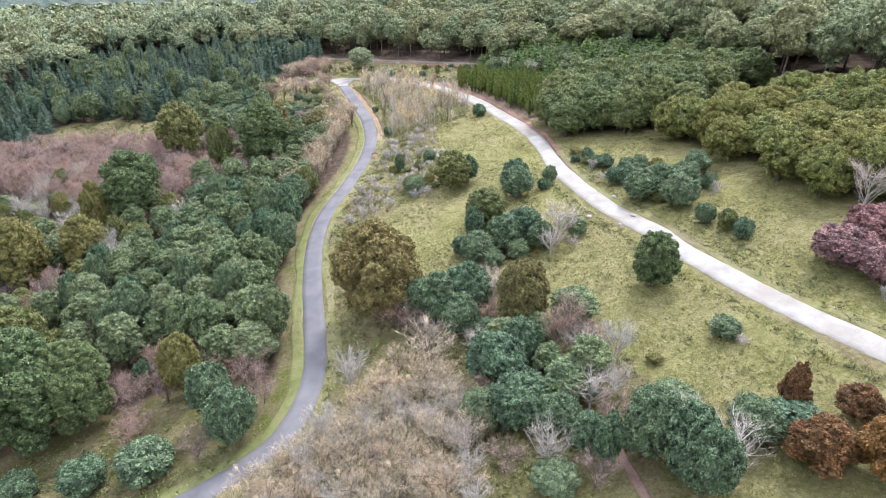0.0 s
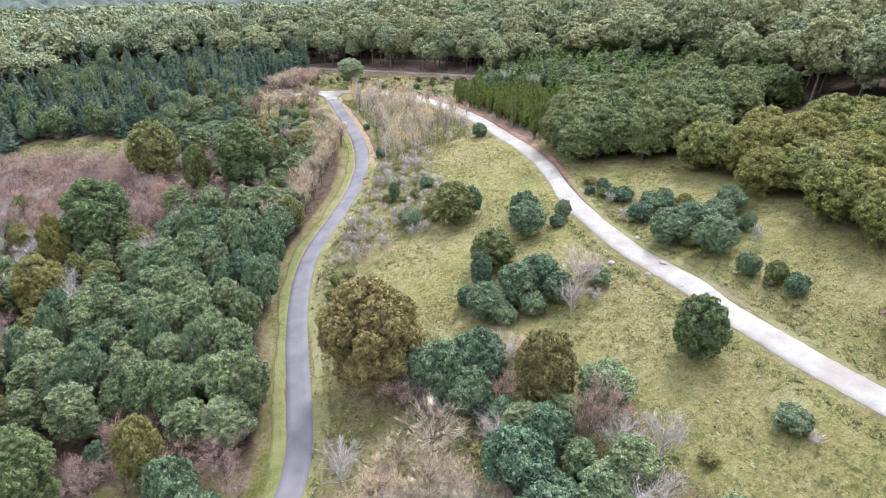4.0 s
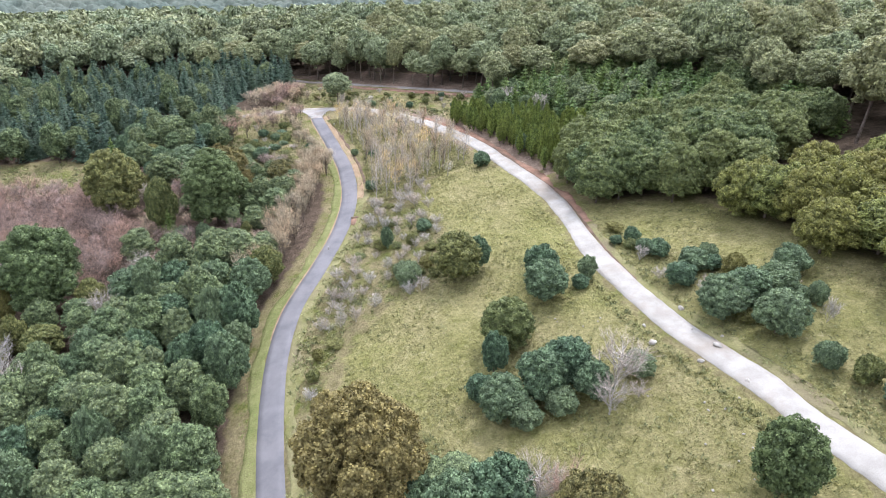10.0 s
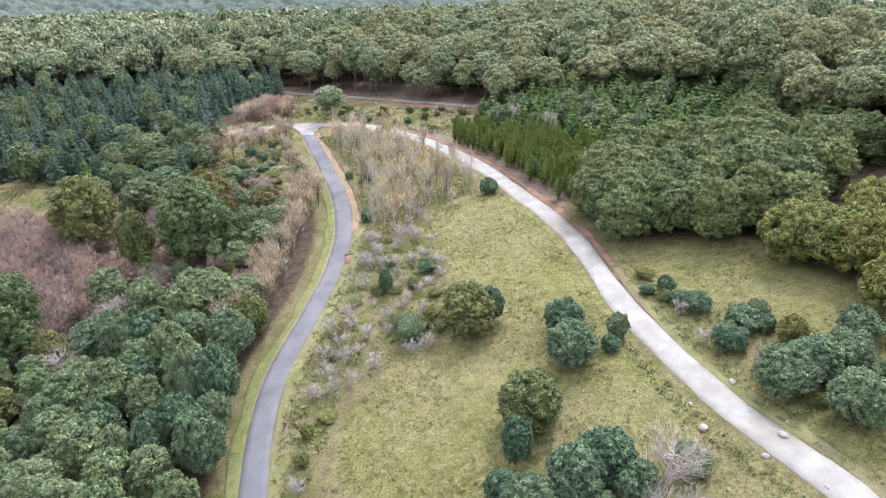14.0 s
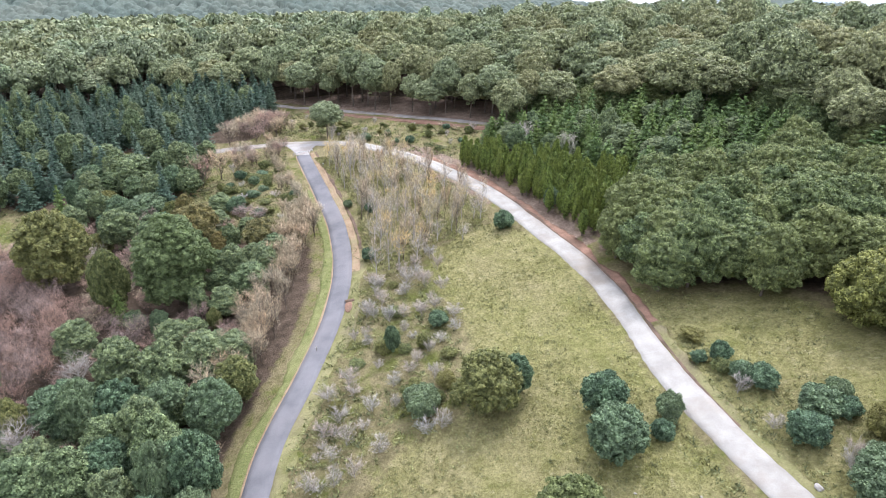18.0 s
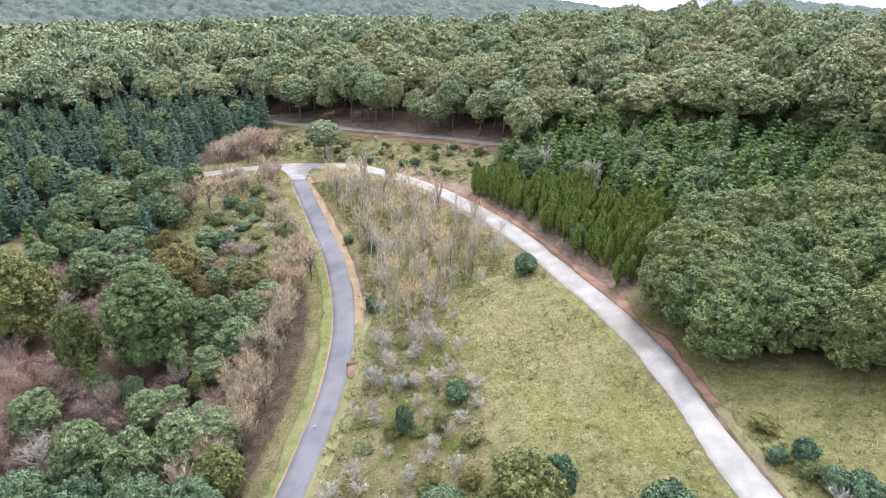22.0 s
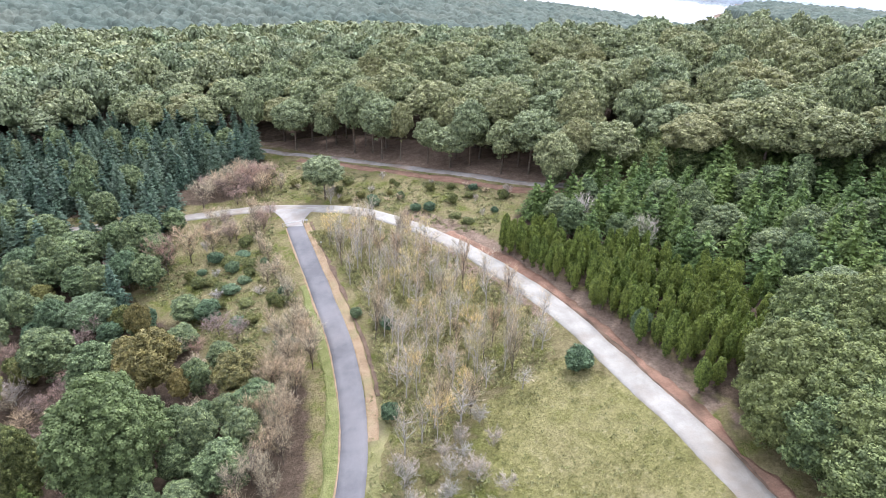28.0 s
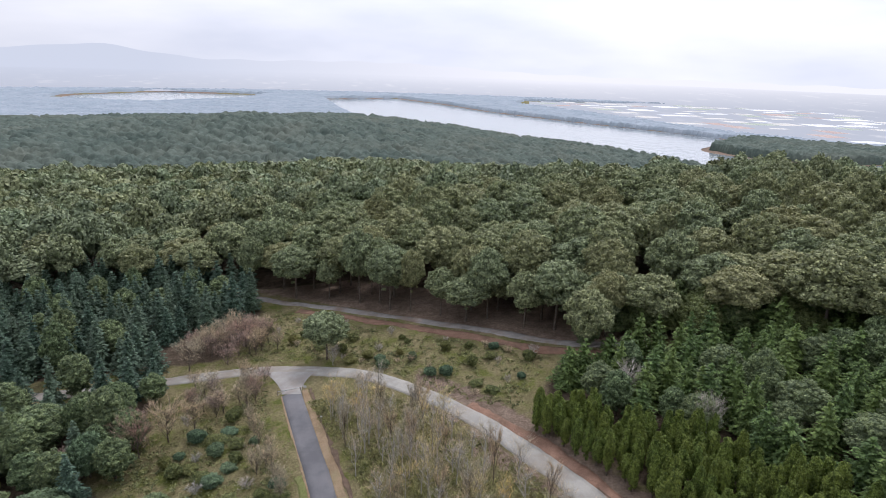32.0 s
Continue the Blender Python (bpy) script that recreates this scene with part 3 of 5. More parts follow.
def tube(heap, pts, radii, sides=5):
    """A tapered limb along the points."""
    pts, ring = np.asarray(pts, float), []
    for i, (p, r) in enumerate(zip(pts, radii)):
        t = pts[min(i + 1, len(pts) - 1)] - pts[max(i - 1, 0)]
        t /= np.linalg.norm(t) + 1e-9
        u = np.cross(t, (0.31, 0.91, 0.27))
        u /= np.linalg.norm(u)
        w = np.cross(t, u)
        a = np.arange(sides) * 2 * math.pi / sides
        ring.append(p + r * (np.cos(a)[:, None] * u + np.sin(a)[:, None] * w))
    v = np.concatenate(ring)
    f = []
    for i in range(len(pts) - 1):
        for k in range(sides):
            a, b = i * sides + k, i * sides + (k + 1) % sides
            f += [(a, b, b + sides), (a, b + sides, a + sides)]
    heap.add(v, np.array(f))


def sticks(heap, rng, at, way, length, thick):
    """Many fine straight twigs at once: thin three-sided spikes."""
    way = way / (np.linalg.norm(way, axis=1)[:, None] + 1e-9)
    u = np.cross(way, rng.normal(0, 1, way.shape))
    u /= np.linalg.norm(u, axis=1)[:, None] + 1e-9
    w = np.cross(way, u)
    th = thick if np.ndim(thick) else np.full(len(at), thick)
    th, ln = th[:, None], np.reshape(length, (-1, 1))
    v = np.stack([at + u * th, at - u * th * 0.5 + w * th * 0.87, at - u * th * 0.5 - w * th * 0.87, at + way * ln], 1).reshape(-1, 3)
    base = np.arange(len(at))[:, None] * 4
    f = np.concatenate([base + np.array([[0, 1, 3]]), base + np.array([[1, 2, 3]]), base + np.array([[2, 0, 3]])])
    heap.add(v, f)


def shell(rng, count, low=-0.3, jitter=0.12):
    """Evenly spread directions, none below low."""
    i = np.arange(count) + 0.5
    z = 1 - (1 - low) * i / count
    a = i * 2.39996 + rng.uniform(0, 6.28)
    s = np.sqrt(np.maximum(0, 1 - z * z))
    d = np.stack([np.cos(a) * s, np.sin(a) * s, z], 1) + rng.normal(0, jitter, (count, 3))
    return d / np.linalg.norm(d, axis=1)[:, None]


def stem(rng, h, r, lean=0.04, limbs=4, spread=2.0, start=0.4):
    """A tapered, slightly bent trunk with a few rising limbs."""
    heap = Heap()
    z = np.linspace(-0.5, h, 6)
    bend = rng.normal(0, lean * h, 2)
    pts = np.stack([bend[0] * (z / h) ** 2, bend[1] * (z / h) ** 2, z], 1)
    tube(heap, pts, r * np.linspace(1.15, 0.3, 6), 6)
    for k in range(limbs):
        s = rng.uniform(start, 0.85)
        p = np.array([bend[0] * s * s, bend[1] * s * s, s * h])
        a = k * 6.28 / limbs + rng.uniform(-0.5, 0.5)
        out = np.array([math.cos(a), math.sin(a), 0])
        tip = p + out * spread * rng.uniform(0.6, 1) + [0, 0, h * (1 - s) * 0.75]
        tube(heap, [p, p + (tip - p) * 0.5 + [0, 0, 0.15 * h * (1 - s)], tip], [r * 0.45, r * 0.3, r * 0.12], 4)
    return heap


def leafy(rng, h, w, size, knob, lobes=6, lobe=(0.2, 0.3), core=0.36, stand=1.1, base=0.04, low=-0.3, loose=0.42, cover=1.0, pack=1.0, under=-0.75, peak=1.0, body=None):
    """A crown of a core and rounded lobes round it, clothed all over in small bushy knobs with creases between."""
    heap = Heap()
    cz, rz = h * (base + (1 - base) * 0.5), h * (1 - base) * 0.5
    bodies = [(np.array([0, 0, cz]), np.array([w * core, w * core, rz * 0.94]))]
    for q in shell(rng, lobes, low, 0.18):
        r = w * rng.uniform(*lobe)
        rr = np.array([r, r, min(r * stand * rng.uniform(0.85, 1.2), rz)])
        taper = 1 - (1 - peak) * max(0, q[2])
        c = np.array([q[0] * (w / 2 - r) * taper, q[1] * (w / 2 - r) * taper, cz + q[2] * (rz - rr[2]) * rng.uniform(0.85, 1.08)])
        c[2] = max(c[2], rr[2] * 0.8)
        bodies.append((c, rr))
    for i, (c, rr) in enumerate(bodies):
        lump(heap, rng, c, rr, body or ICO2, 0.1, 0.82)
        d = shell(rng, max(8, int(pack * 4.2 * rr[0] * (0.4 * rr[0] + 0.6 * rr[2]) / knob ** 2)), under, 0.14)
        p = c + d * rr * rng.uniform(0.76, 1.12, (len(d), 1))
        for at in p:
            if all(((at - oc) ** 2 / (orr * 0.84) ** 2).sum() > 1 for j, (oc, orr) in enumerate(bodies) if j != i):
                kr = knob * rng.uniform(0.6, 1.4)
                leaves(heap, rng, at, (kr, kr, kr * 0.9), size, cover, -0.45, loose)
    return heap


def spire(rng, h, w, tiers, fans=9, droop=0.3, blunt=0.85, size=0.16, rise=0.0):
    """A pointed conifer: whorls of boughs that shrink towards the tip, each bough a feathered plume."""
    heap = Heap()
    z = np.linspace(h * 0.05, h * 0.96, 8)
    tube(heap, np.stack([0 * z, 0 * z, z], 1), w * 0.2 * np.linspace(1, 0.03, 8) + 0.03, 7)
    for k in range(tiers):
        s = k / (tiers - 1)
        big = w / 2 * (1 - s) ** blunt + 0.16
        m = max(4, int(fans * (1 - 0.55 * s)))
        for a in np.arange(m) * 6.283 / m + rng.uniform(0, 6.28):
            a += rng.normal(0, 0.18)
            reach = big * rng.uniform(0.7, 1.18)
            out, side = np.array([math.cos(a), math.sin(a), 0]), np.array([-math.sin(a), math.cos(a), 0])
            zc = h * (0.07 + 0.9 * s) + rng.normal(0, 0.012 * h)
            n = max(6, int(reach * 5.2 * 0.16 / size))
            g = (np.arange(n) + rng.uniform(0, 1, n)) / n
            for sign in (-1, 0, 1):
                wide = sign * reach * 0.26 * np.sin(g * 2.7 + 0.3) * rng.uniform(0.7, 1.2, n)
                p = out * (0.12 + g * 0.9)[:, None] * reach + side * wide[:, None]
                p[:, 2] += zc + reach * (rise * g - droop * g * g - 0.12 * abs(sign)) + rng.normal(0, 0.05, n)
                cards(heap, rng, p, np.array([0, 0, 1.0]) + out * 0.35 + rng.normal(0, 0.34, (n, 3)), out + side * sign * 0.8 + rng.normal(0, 0.2, (n, 3)), size * (1.15 - 0.35 * g)[:, None], 1.7)
    return heap


def bare(rng, h, w, limbs, twigs, fine, thick=0.12, start=0.15, up=0.6):
    """The wood of a leafless tree: a stem, its limbs, and the heap of twigs on them."""
    wood, brush = Heap(), Heap()
    bend = rng.normal(0, 0.03 * h, 2)
    z = np.linspace(-0.3, h * 0.8, 5)
    spine = np.stack([bend[0] * (z / h) ** 2, bend[1] * (z / h) ** 2, z], 1)
    tube(wood, spine, thick * np.linspace(1.1, 0.25, 5), 5)
    at, way = [], []
    for k in range(limbs):
        s = rng.uniform(start, 0.78)
        p = np.array([bend[0] * s * s, bend[1] * s * s, s * h])
        a = rng.uniform(0, 6.28)
        reach = w / 2 * rng.uniform(0.6, 1.0) * (1 - 0.45 * max(0, s - 0.3))
        tip = p + np.array([math.cos(a) * reach, math.sin(a) * reach, up * h * (1 - s) * rng.uniform(0.6, 1.05) + 0.1])
        mid = p * 0.5 + tip * 0.5 + rng.normal(0, 0.05 * h, 3)
        tube(wood, [p, mid, tip], [thick * 0.45, thick * 0.3, thick * 0.1], 3)
        for _ in range(twigs):
            q = rng.uniform(0.25, 1)
            b = p + (mid - p) * 2 * q if q < 0.5 else mid + (tip - mid) * (2 * q - 1)
            at.append(b)
            way.append((tip - p) / np.linalg.norm(tip - p) * 0.7 + rng.normal(0, 0.55, 3) + [0, 0, 0.45])
    at, way = np.array(at), np.array(way)
    ln = rng.uniform(0.1, 0.22, len(at)) * h * 0.8
    sticks(wood, rng, at, way, ln, thick * 0.14)
    pick = rng.randint(0, len(at), fine)
    wn = way / np.linalg.norm(way, axis=1)[:, None]
    p = at[pick] + wn[pick] * (ln[pick] * rng.uniform(0.1, 0.95, fine))[:, None]
    sticks(brush, rng, p, wn[pick] + rng.normal(0, 0.34, (fine, 3)) + [0, 0, 0.3], rng.uniform(0.09, 0.2, fine) * h, max(0.012, thick * 0.08))
    return wood, brush


KINDS = {}


def kind(name, h, w, label, category, variants):
    """Registers a kind of plant: variants are lists of (part name, mesh)."""
    KINDS[name] = (h, w, label, category, variants)


def leafy_kind(name, leaf, h, w, label, category, seeds, bark=BARK, trunk=0.22, limbs=5, stem_h=0.75, **shape):
    out = []
    for s in seeds:
        rng = np.random.RandomState(s)
        out.append([("trunk", stem(rng, h * stem_h, trunk, 0.03, limbs, w * 0.3).mesh("trunk", bark)), ("crown", smooth_shaded(leafy(rng, h, w, **shape).mesh("crown", LEAF[leaf])))])
    kind(name, h, w, label, category, out)


def bare_kind(name, twig, bark, h, w, label, category, seeds, **shape):
    out = []
    for s in seeds:
        rng = np.random.RandomState(s)
        wood, brush = bare(rng, h, w, **shape)
        out.append([("trunk", wood.mesh("trunk", bark)), ("crown", brush.mesh("crown", TWIG[twig]))])
    kind(name, h, w, label, category, out)


def conifer_kind(name, leaf, h, w, label, seeds, form=spire, **shape):
    out = []
    for s in seeds:
        rng = np.random.RandomState(s)
        out.append([("trunk", stem(rng, h * 0.9, 0.2, 0.01, 0).mesh("trunk", BARK)), ("crown", form(rng, h, w, **shape).mesh("crown", LEAF[leaf]))])
    kind(name, h, w, label, "conifer", out)


leafy_kind("wattle_tree", "wattle", 10.5, 6.2, "grey-green wattle tree with a crown of rounded heads", "tree", (11, 12, 13, 14, 15), size=0.105, knob=0.4, lobes=9, lobe=(0.2, 0.29), core=0.33)
leafy_kind("blue_tree", "blue", 8, 7, "blue-green feathery wattle with a dense low crown", "tree", (21, 22, 23, 24), size=0.105, knob=0.38, lobes=9, lobe=(0.18, 0.28), core=0.3, stand=1.3, low=-0.5, loose=0.5)
leafy_kind("blue_shrub", "blue", 4, 4, "blue-green bushy shrub with feathery foliage", "shrub", (31, 32, 33), trunk=0.08, size=0.085, knob=0.3, lobes=8, lobe=(0.18, 0.28), core=0.3, stand=1.3, low=-0.5, loose=0.6)
leafy_kind("gum_tree", "gum", 19, 12, "tall eucalyptus with bare trunk and clumped olive crown", "tree", (41, 42, 43, 44, 45), trunk=0.3, limbs=7, stem_h=0.8, size=0.19, knob=0.72, lobes=17, lobe=(0.13, 0.21), core=0.3, stand=0.85, base=0.32, low=-0.5)
leafy_kind("tall_tree", "deep", 20, 14, "tall dark green tree with a broad heavy crown", "tree", (17, 18), trunk=0.4, size=0.13, knob=0.52, lobes=20, lobe=(0.12, 0.2), core=0.34, stand=1.2, low=-0.6)
leafy_kind("olive_tree", "olive", 14, 11, "large olive-green eucalyptus with a dense domed crown", "tree", (51, 52, 53), trunk=0.3, size=0.12, knob=0.46, lobes=16, lobe=(0.13, 0.22), core=0.35, stand=1.0, low=-0.5)
leafy_kind("bronze_tree", "brown", 16, 14, "big eucalyptus with bronze-green foliage and dense crown", "tree", (61, 62), trunk=0.4, size=0.115, knob=0.5, lobes=30, lobe=(0.09, 0.17), core=0.35, stand=1.1, base=0.06, low=-0.6, loose=0.5)
leafy_kind("brown_gum", "brown", 11, 8, "eucalyptus with a brownish crown on a slender trunk", "tree", (63, 64), trunk=0.2, size=0.105, knob=0.4, lobes=14, lobe=(0.14, 0.22), core=0.3, base=0.28, low=-0.5, loose=0.5)
leafy_kind("dark_tree", "dark", 9, 7, "dense dark green evergreen with a rounded crown", "tree", (71, 72), size=0.1, knob=0.42, lobes=7, lobe=(0.2, 0.28), core=0.42, stand=1.5, base=0.0, loose=0.5)
leafy_kind("grove_tree", "grove", 11, 9, "dark green evergreen in a closed grove of bobbly crowns", "tree", (81, 82, 83, 84), size=0.12, knob=0.5, lobes=12, lobe=(0.15, 0.23), core=0.38, stand=0.95, low=-0.4)
leafy_kind("gold_tree", "gold", 9, 9, "yellow-green evergreen with a crown of small rounded heads", "tree", (91, 92, 93, 94), size=0.115, knob=0.56, lobes=16, lobe=(0.12, 0.19), core=0.38, stand=1.0, low=-0.5, pack=0.8)
leafy_kind("cypress", "lime", 7, 2.8, "narrow yellow-green cypress with dense foliage", "conifer", (101, 102, 103, 104), size=0.085, knob=0.26, lobes=7, lobe=(0.2, 0.27), core=0.3, stand=2.2, base=0.0, low=-0.4, loose=0.5)
leafy_kind("red_tree", "red", 8, 6, "autumn tree with rust-red and orange leaves", "tree", (111, 112), size=0.09, knob=0.34, lobes=14, lobe=(0.13, 0.22), core=0.28, stand=1.2, base=0.0, low=-0.7, peak=0.3, loose=0.55)
leafy_kind("plum_shrub", "plum", 5, 6, "spreading shrub with dusky plum-red foliage", "shrub", (121, 122), trunk=0.1, size=0.08, knob=0.34, lobes=12, lobe=(0.14, 0.24), core=0.28, base=0.0, low=-0.3, loose=0.7, pack=0.85)
leafy_kind("green_shrub", "olive", 3, 3.2, "low olive-green shrub with small leaves", "shrub", (131, 132), trunk=0.07, size=0.08, knob=0.28, lobes=6, lobe=(0.2, 0.3), core=0.32, base=0.0, loose=0.6)
conifer_kind("pine", "pine", 14, 6.0, "tall dark blue-green plantation conifer", (141, 142, 143, 144), form=spire, tiers=15, fans=9, droop=0.16, rise=0.06, size=0.2, blunt=0.8)
conifer_kind("fir", "fir", 9, 6.5, "green conifer with layered drooping boughs", (151, 152, 153, 154), form=spire, tiers=10, fans=9, droop=0.22, rise=0.3, size=0.2, blunt=0.65)
bare_kind("birch", "tan", PALE_BARK, 8.5, 2.6, "leafless birch with a thin white trunk", "tree", (161, 162, 163, 164), limbs=18, twigs=4, fine=240, thick=0.105, start=0.2, up=0.55)
bare_kind("golden_birch", "yellow", PALE_BARK, 7.5, 2.8, "slender birch with a few last yellow leaves", "tree", (166, 167), limbs=20, twigs=5, fine=420, thick=0.07, start=0.2, up=0.55)
bare_kind("bare_tree", "tan", BARK, 7, 5, "leafless tan-brown tree with fine upright branches", "tree", (171, 172, 173, 174), limbs=26, twigs=9, fine=1100, thick=0.11, start=0.08, up=0.85)
bare_kind("grey_tree", "grey", PALE_BARK, 7, 6.5, "leafless grey tree with spreading pale branches", "tree", (181, 182, 183), limbs=30, twigs=10, fine=1300, thick=0.15, start=0.06, up=0.8)
bare_kind("dead_tree", "grey", PALE_BARK, 8, 6, "dead pale tree with bleached bare limbs", "tree", (191, 192), limbs=34, twigs=9, fine=700, thick=0.15, start=0.08, up=0.6)
bare_kind("grey_shrub", "grey", PALE_BARK, 2.2, 2.6, "small leafless shrub of pale grey twigs", "shrub", (201, 202, 203), limbs=34, twigs=8, fine=900, thick=0.04, start=0.02, up=0.8)
bare_kind("russet_tree", "russet", BARK, 7, 6, "leafless russet-brown tree in a thicket", "tree", (211, 212, 213), limbs=30, twigs=10, fine=1400, thick=0.1, start=0.05, up=0.85)

RNG = random.Random(5)


def plant(name, x, y, h=None, w=None, label="", group="", sink=0.15):
    """One plant of a kind, standing on the land."""
    h0, w0, text, category, variants = KINDS[name]
    h, w = h or h0, w or w0
    root = new(name)
    ALL.append((x, y, w))
    root.empty_display_size = 0.5
    root.matrix_world = Matrix.LocRotScale((x, y, ground_z(x, y) - sink), Euler((RNG.uniform(-0.03, 0.03), RNG.uniform(-0.03, 0.03), RNG.uniform(0, 6.28))), (w / w0, w / w0, h / h0))
    for part_name, me in RNG.choice(variants):
        piece = new(part_name, me)
        piece.parent = root
        if part_name == "crown":
            tagged(piece, kind="stuff")
    return tagged(root, label or text, category, group)


TAKEN, ALL = [], []


def scatter(outline, spacing, rows_seed, keep=0.9, clear=2.6, gap=0.0):
    """Places on a jittered lattice within an outline, off the roads and off the plants already set."""
    rng = random.Random(rows_seed)
    xs, ys = [p[0] for p in outline], [p[1] for p in outline]
    out, y, odd = [], min(ys), 0
    while y < max(ys):
        x = min(xs) + (spacing / 2 if odd else 0)
        while x < max(xs):
            out.append((x + rng.uniform(-0.36, 0.36) * spacing, y + rng.uniform(-0.36, 0.36) * spacing))
            x += spacing
        y, odd = y + spacing * 0.87, 1 - odd
    p = np.array(out)
    ok = inside(outline, p[:, 0], p[:, 1]) > 0
    for line, w in ((ASPHALT_ALL, 2), (GRAVEL_ALL, 2.3), (TRACK, 1.3)):
        ok &= from_line(line, p[:, 0], p[:, 1]) > w + clear
    chosen = []
    for (x, y), good in zip(out, ok):
        if good and rng.random() < keep and all((x - a) ** 2 + (y - b) ** 2 > (c + gap) ** 2 for a, b, c in TAKEN):
            chosen.append((x, y))
    return chosen


def fill(outline, spacing, names, heights, widths, seed, group, keep=0.92, clear=2.6, label="", gap=0.0):
    rng = random.Random(seed + 77)
    for x, y in scatter(outline, spacing, seed, keep, clear, gap):
        k = rng.choice(names)
        plant(k, x, y, rng.uniform(*heights), rng.uniform(*widths), label if len(names) == 1 else "", group)


def infill(outline, spacing, names, heights, widths, seed, group, room=1.6, clear=3.0, keep=1.0):
    """Plants wherever the ground is still free of crowns."""
    rng = random.Random(seed)
    for x, y in scatter(outline, spacing, seed, keep, clear):
        others = np.array(ALL)
        if np.all(np.hypot(others[:, 0] - x, others[:, 1] - y) > others[:, 2] * 0.36 + room):
            plant(rng.choice(names), x, y, rng.uniform(*heights), rng.uniform(*widths), group=group)


def single(rows, group="", label=""):
    for name, x, y, h, w in rows:
        plant(name, x, y, h, w, label, group)
        TAKEN.append((x, y, w * 0.4))


# trees that stand alone in and round the meadow
single([("bronze_tree", -9.6, 87.2, 17, 14.2), ("dark_tree", 32.5, 79.8, 9, 6.4), ("olive_tree", 3.2, 131.5, 9, 8.5), ("blue_tree", 7.3, 133.2, 6.5, 4),
        ("blue_tree", 16.5, 120.3, 7, 6.8), ("blue_shrub", 17.1, 127.3, 5.6, 5.2), ("blue_shrub", 23.9, 124, 4, 3), ("dark_tree", 9.6, 110.8, 7.6, 7.3),
        ("blue_tree", 12.6, 99.4, 7.4, 6.2), ("blue_tree", 16, 101, 7, 6), ("blue_tree", 7.3, 105.6, 6.8, 3.6), ("blue_tree", 7.5, 97.4, 6, 5.9), ("grey_tree", 21.5, 98, 7.6, 7.4),
        ("blue_shrub", 25, 100.1, 3.4, 4), ("blue_shrub", 11.8, 179.6, 3.6, 3.8), ("blue_shrub", -5.2, 133, 4.1, 4.8), ("blue_shrub", -9.3, 147, 4.6, 2.3)])
single([("blue_tree", 0.6, 80.6, 10, 7), ("blue_tree", 5, 82, 9.5, 7), ("blue_tree", 4, 77.5, 7.5, 6), ("bronze_tree", 12.7, 76.4, 11.5, 7.6), ("grey_tree", 9.3, 83, 6.5, 6.2), ("wattle_tree", 20.2, 74.8, 6, 6.5),
        ("grey_tree", 19.6, 66.4, 5, 6), ("blue_tree", 8.4, 64.5, 9, 7.5), ("blue_tree", 10.6, 57.4, 7.5, 7), ("blue_tree", 6.2, 58.2, 6, 5), ("russet_tree", -6.2, 82, 5.6, 7.6),
        ("grey_tree", -11.9, 69.3, 7, 6.4), ("bare_tree", -0.8, 71.3, 6.5, 9), ("dead_tree", 19.3, 57.8, 6.5, 7), ("grey_tree", 22.7, 59.3, 4.5, 4), ("wattle_tree", 17, 60, 6, 6),
        ("blue_tree", 23.4, 49, 10, 6), ("blue_tree", 26.2, 46.5, 9.5, 6), ("blue_tree", 27.4, 43.4, 9, 5.6), ("dead_tree", 30, 44.7, 7.7, 6.8), ("blue_tree", 34.2, 49, 5.5, 5.3)])
single([("blue_tree", 38.2, 49.2, 3.6, 6), ("red_tree", 39, 51.5, 7, 3.4), ("red_tree", 44.5, 49.2, 4.5, 4.4), ("red_tree", 38.4, 44.1, 6.5, 7), ("red_tree", 43, 41.5, 8.4, 6.5),
        ("red_tree", 47, 45, 6, 5), ("blue_shrub", 37.7, 66, 2.8, 3.8), ("grey_shrub", 38.9, 63.4, 1.3, 2.4), ("green_shrub", 28.5, 63.7, 1.3, 2), ("plum_shrub", 57, 75.5, 5.6, 9),
        ("plum_shrub", 58.8, 69.4, 5.4, 7), ("plum_shrub", 63, 80, 5.5, 8), ("grey_tree", 66, 88, 8, 8), ("grey_tree", 72, 84, 8, 8), ("grey_shrub", 57, 66, 2, 2.6),
        ("grey_tree", 5, 46, 4, 5), ("russet_tree", 8.5, 50.5, 4.5, 5), ("grey_shrub", 15, 48.5, 1.6, 2), ("grey_shrub", 18, 42, 1.8, 2.2)])
# beside the asphalt on its west side
single([("blue_tree", -32, 69.4, 10.4, 6.3), ("blue_tree", -27.6, 63.8, 10, 6.6), ("blue_shrub", -39.2, 61.1, 5.2, 7.4), ("blue_shrub", -47.7, 60.4, 5.2, 6), ("blue_shrub", -57.8, 60.8, 4.8, 4.9),
        ("russet_tree", -31.9, 61.5, 5, 4.6), ("olive_tree", -39.1, 76.1, 12, 6.2), ("blue_tree", -47.1, 79.9, 5.8, 3.2), ("blue_shrub", -50, 87.4, 4.3, 3), ("tall_tree", -62, 71, 21, 15),
        ("tall_tree", -54.5, 73, 16, 11), ("tall_tree", -74, 76, 20, 14), ("olive_tree", -70, 84, 18, 12), ("gum_tree", -80, 68, 20, 13), ("wattle_tree", -38.8, 90.8, 7, 7.6), ("wattle_tree", -34.6, 81.9, 7.5, 6.3),
        ("wattle_tree", -29.2, 87.1, 10.5, 7.6), ("wattle_tree", -48.6, 89.6, 8, 5), ("russet_tree", -47.2, 75.5, 5, 6)])
single([("russet_tree", -27, 73, 5.5, 5), ("russet_tree", -28, 77, 5.5, 5.5), ("russet_tree", -24.8, 70.5, 4, 4)], "russet thicket")
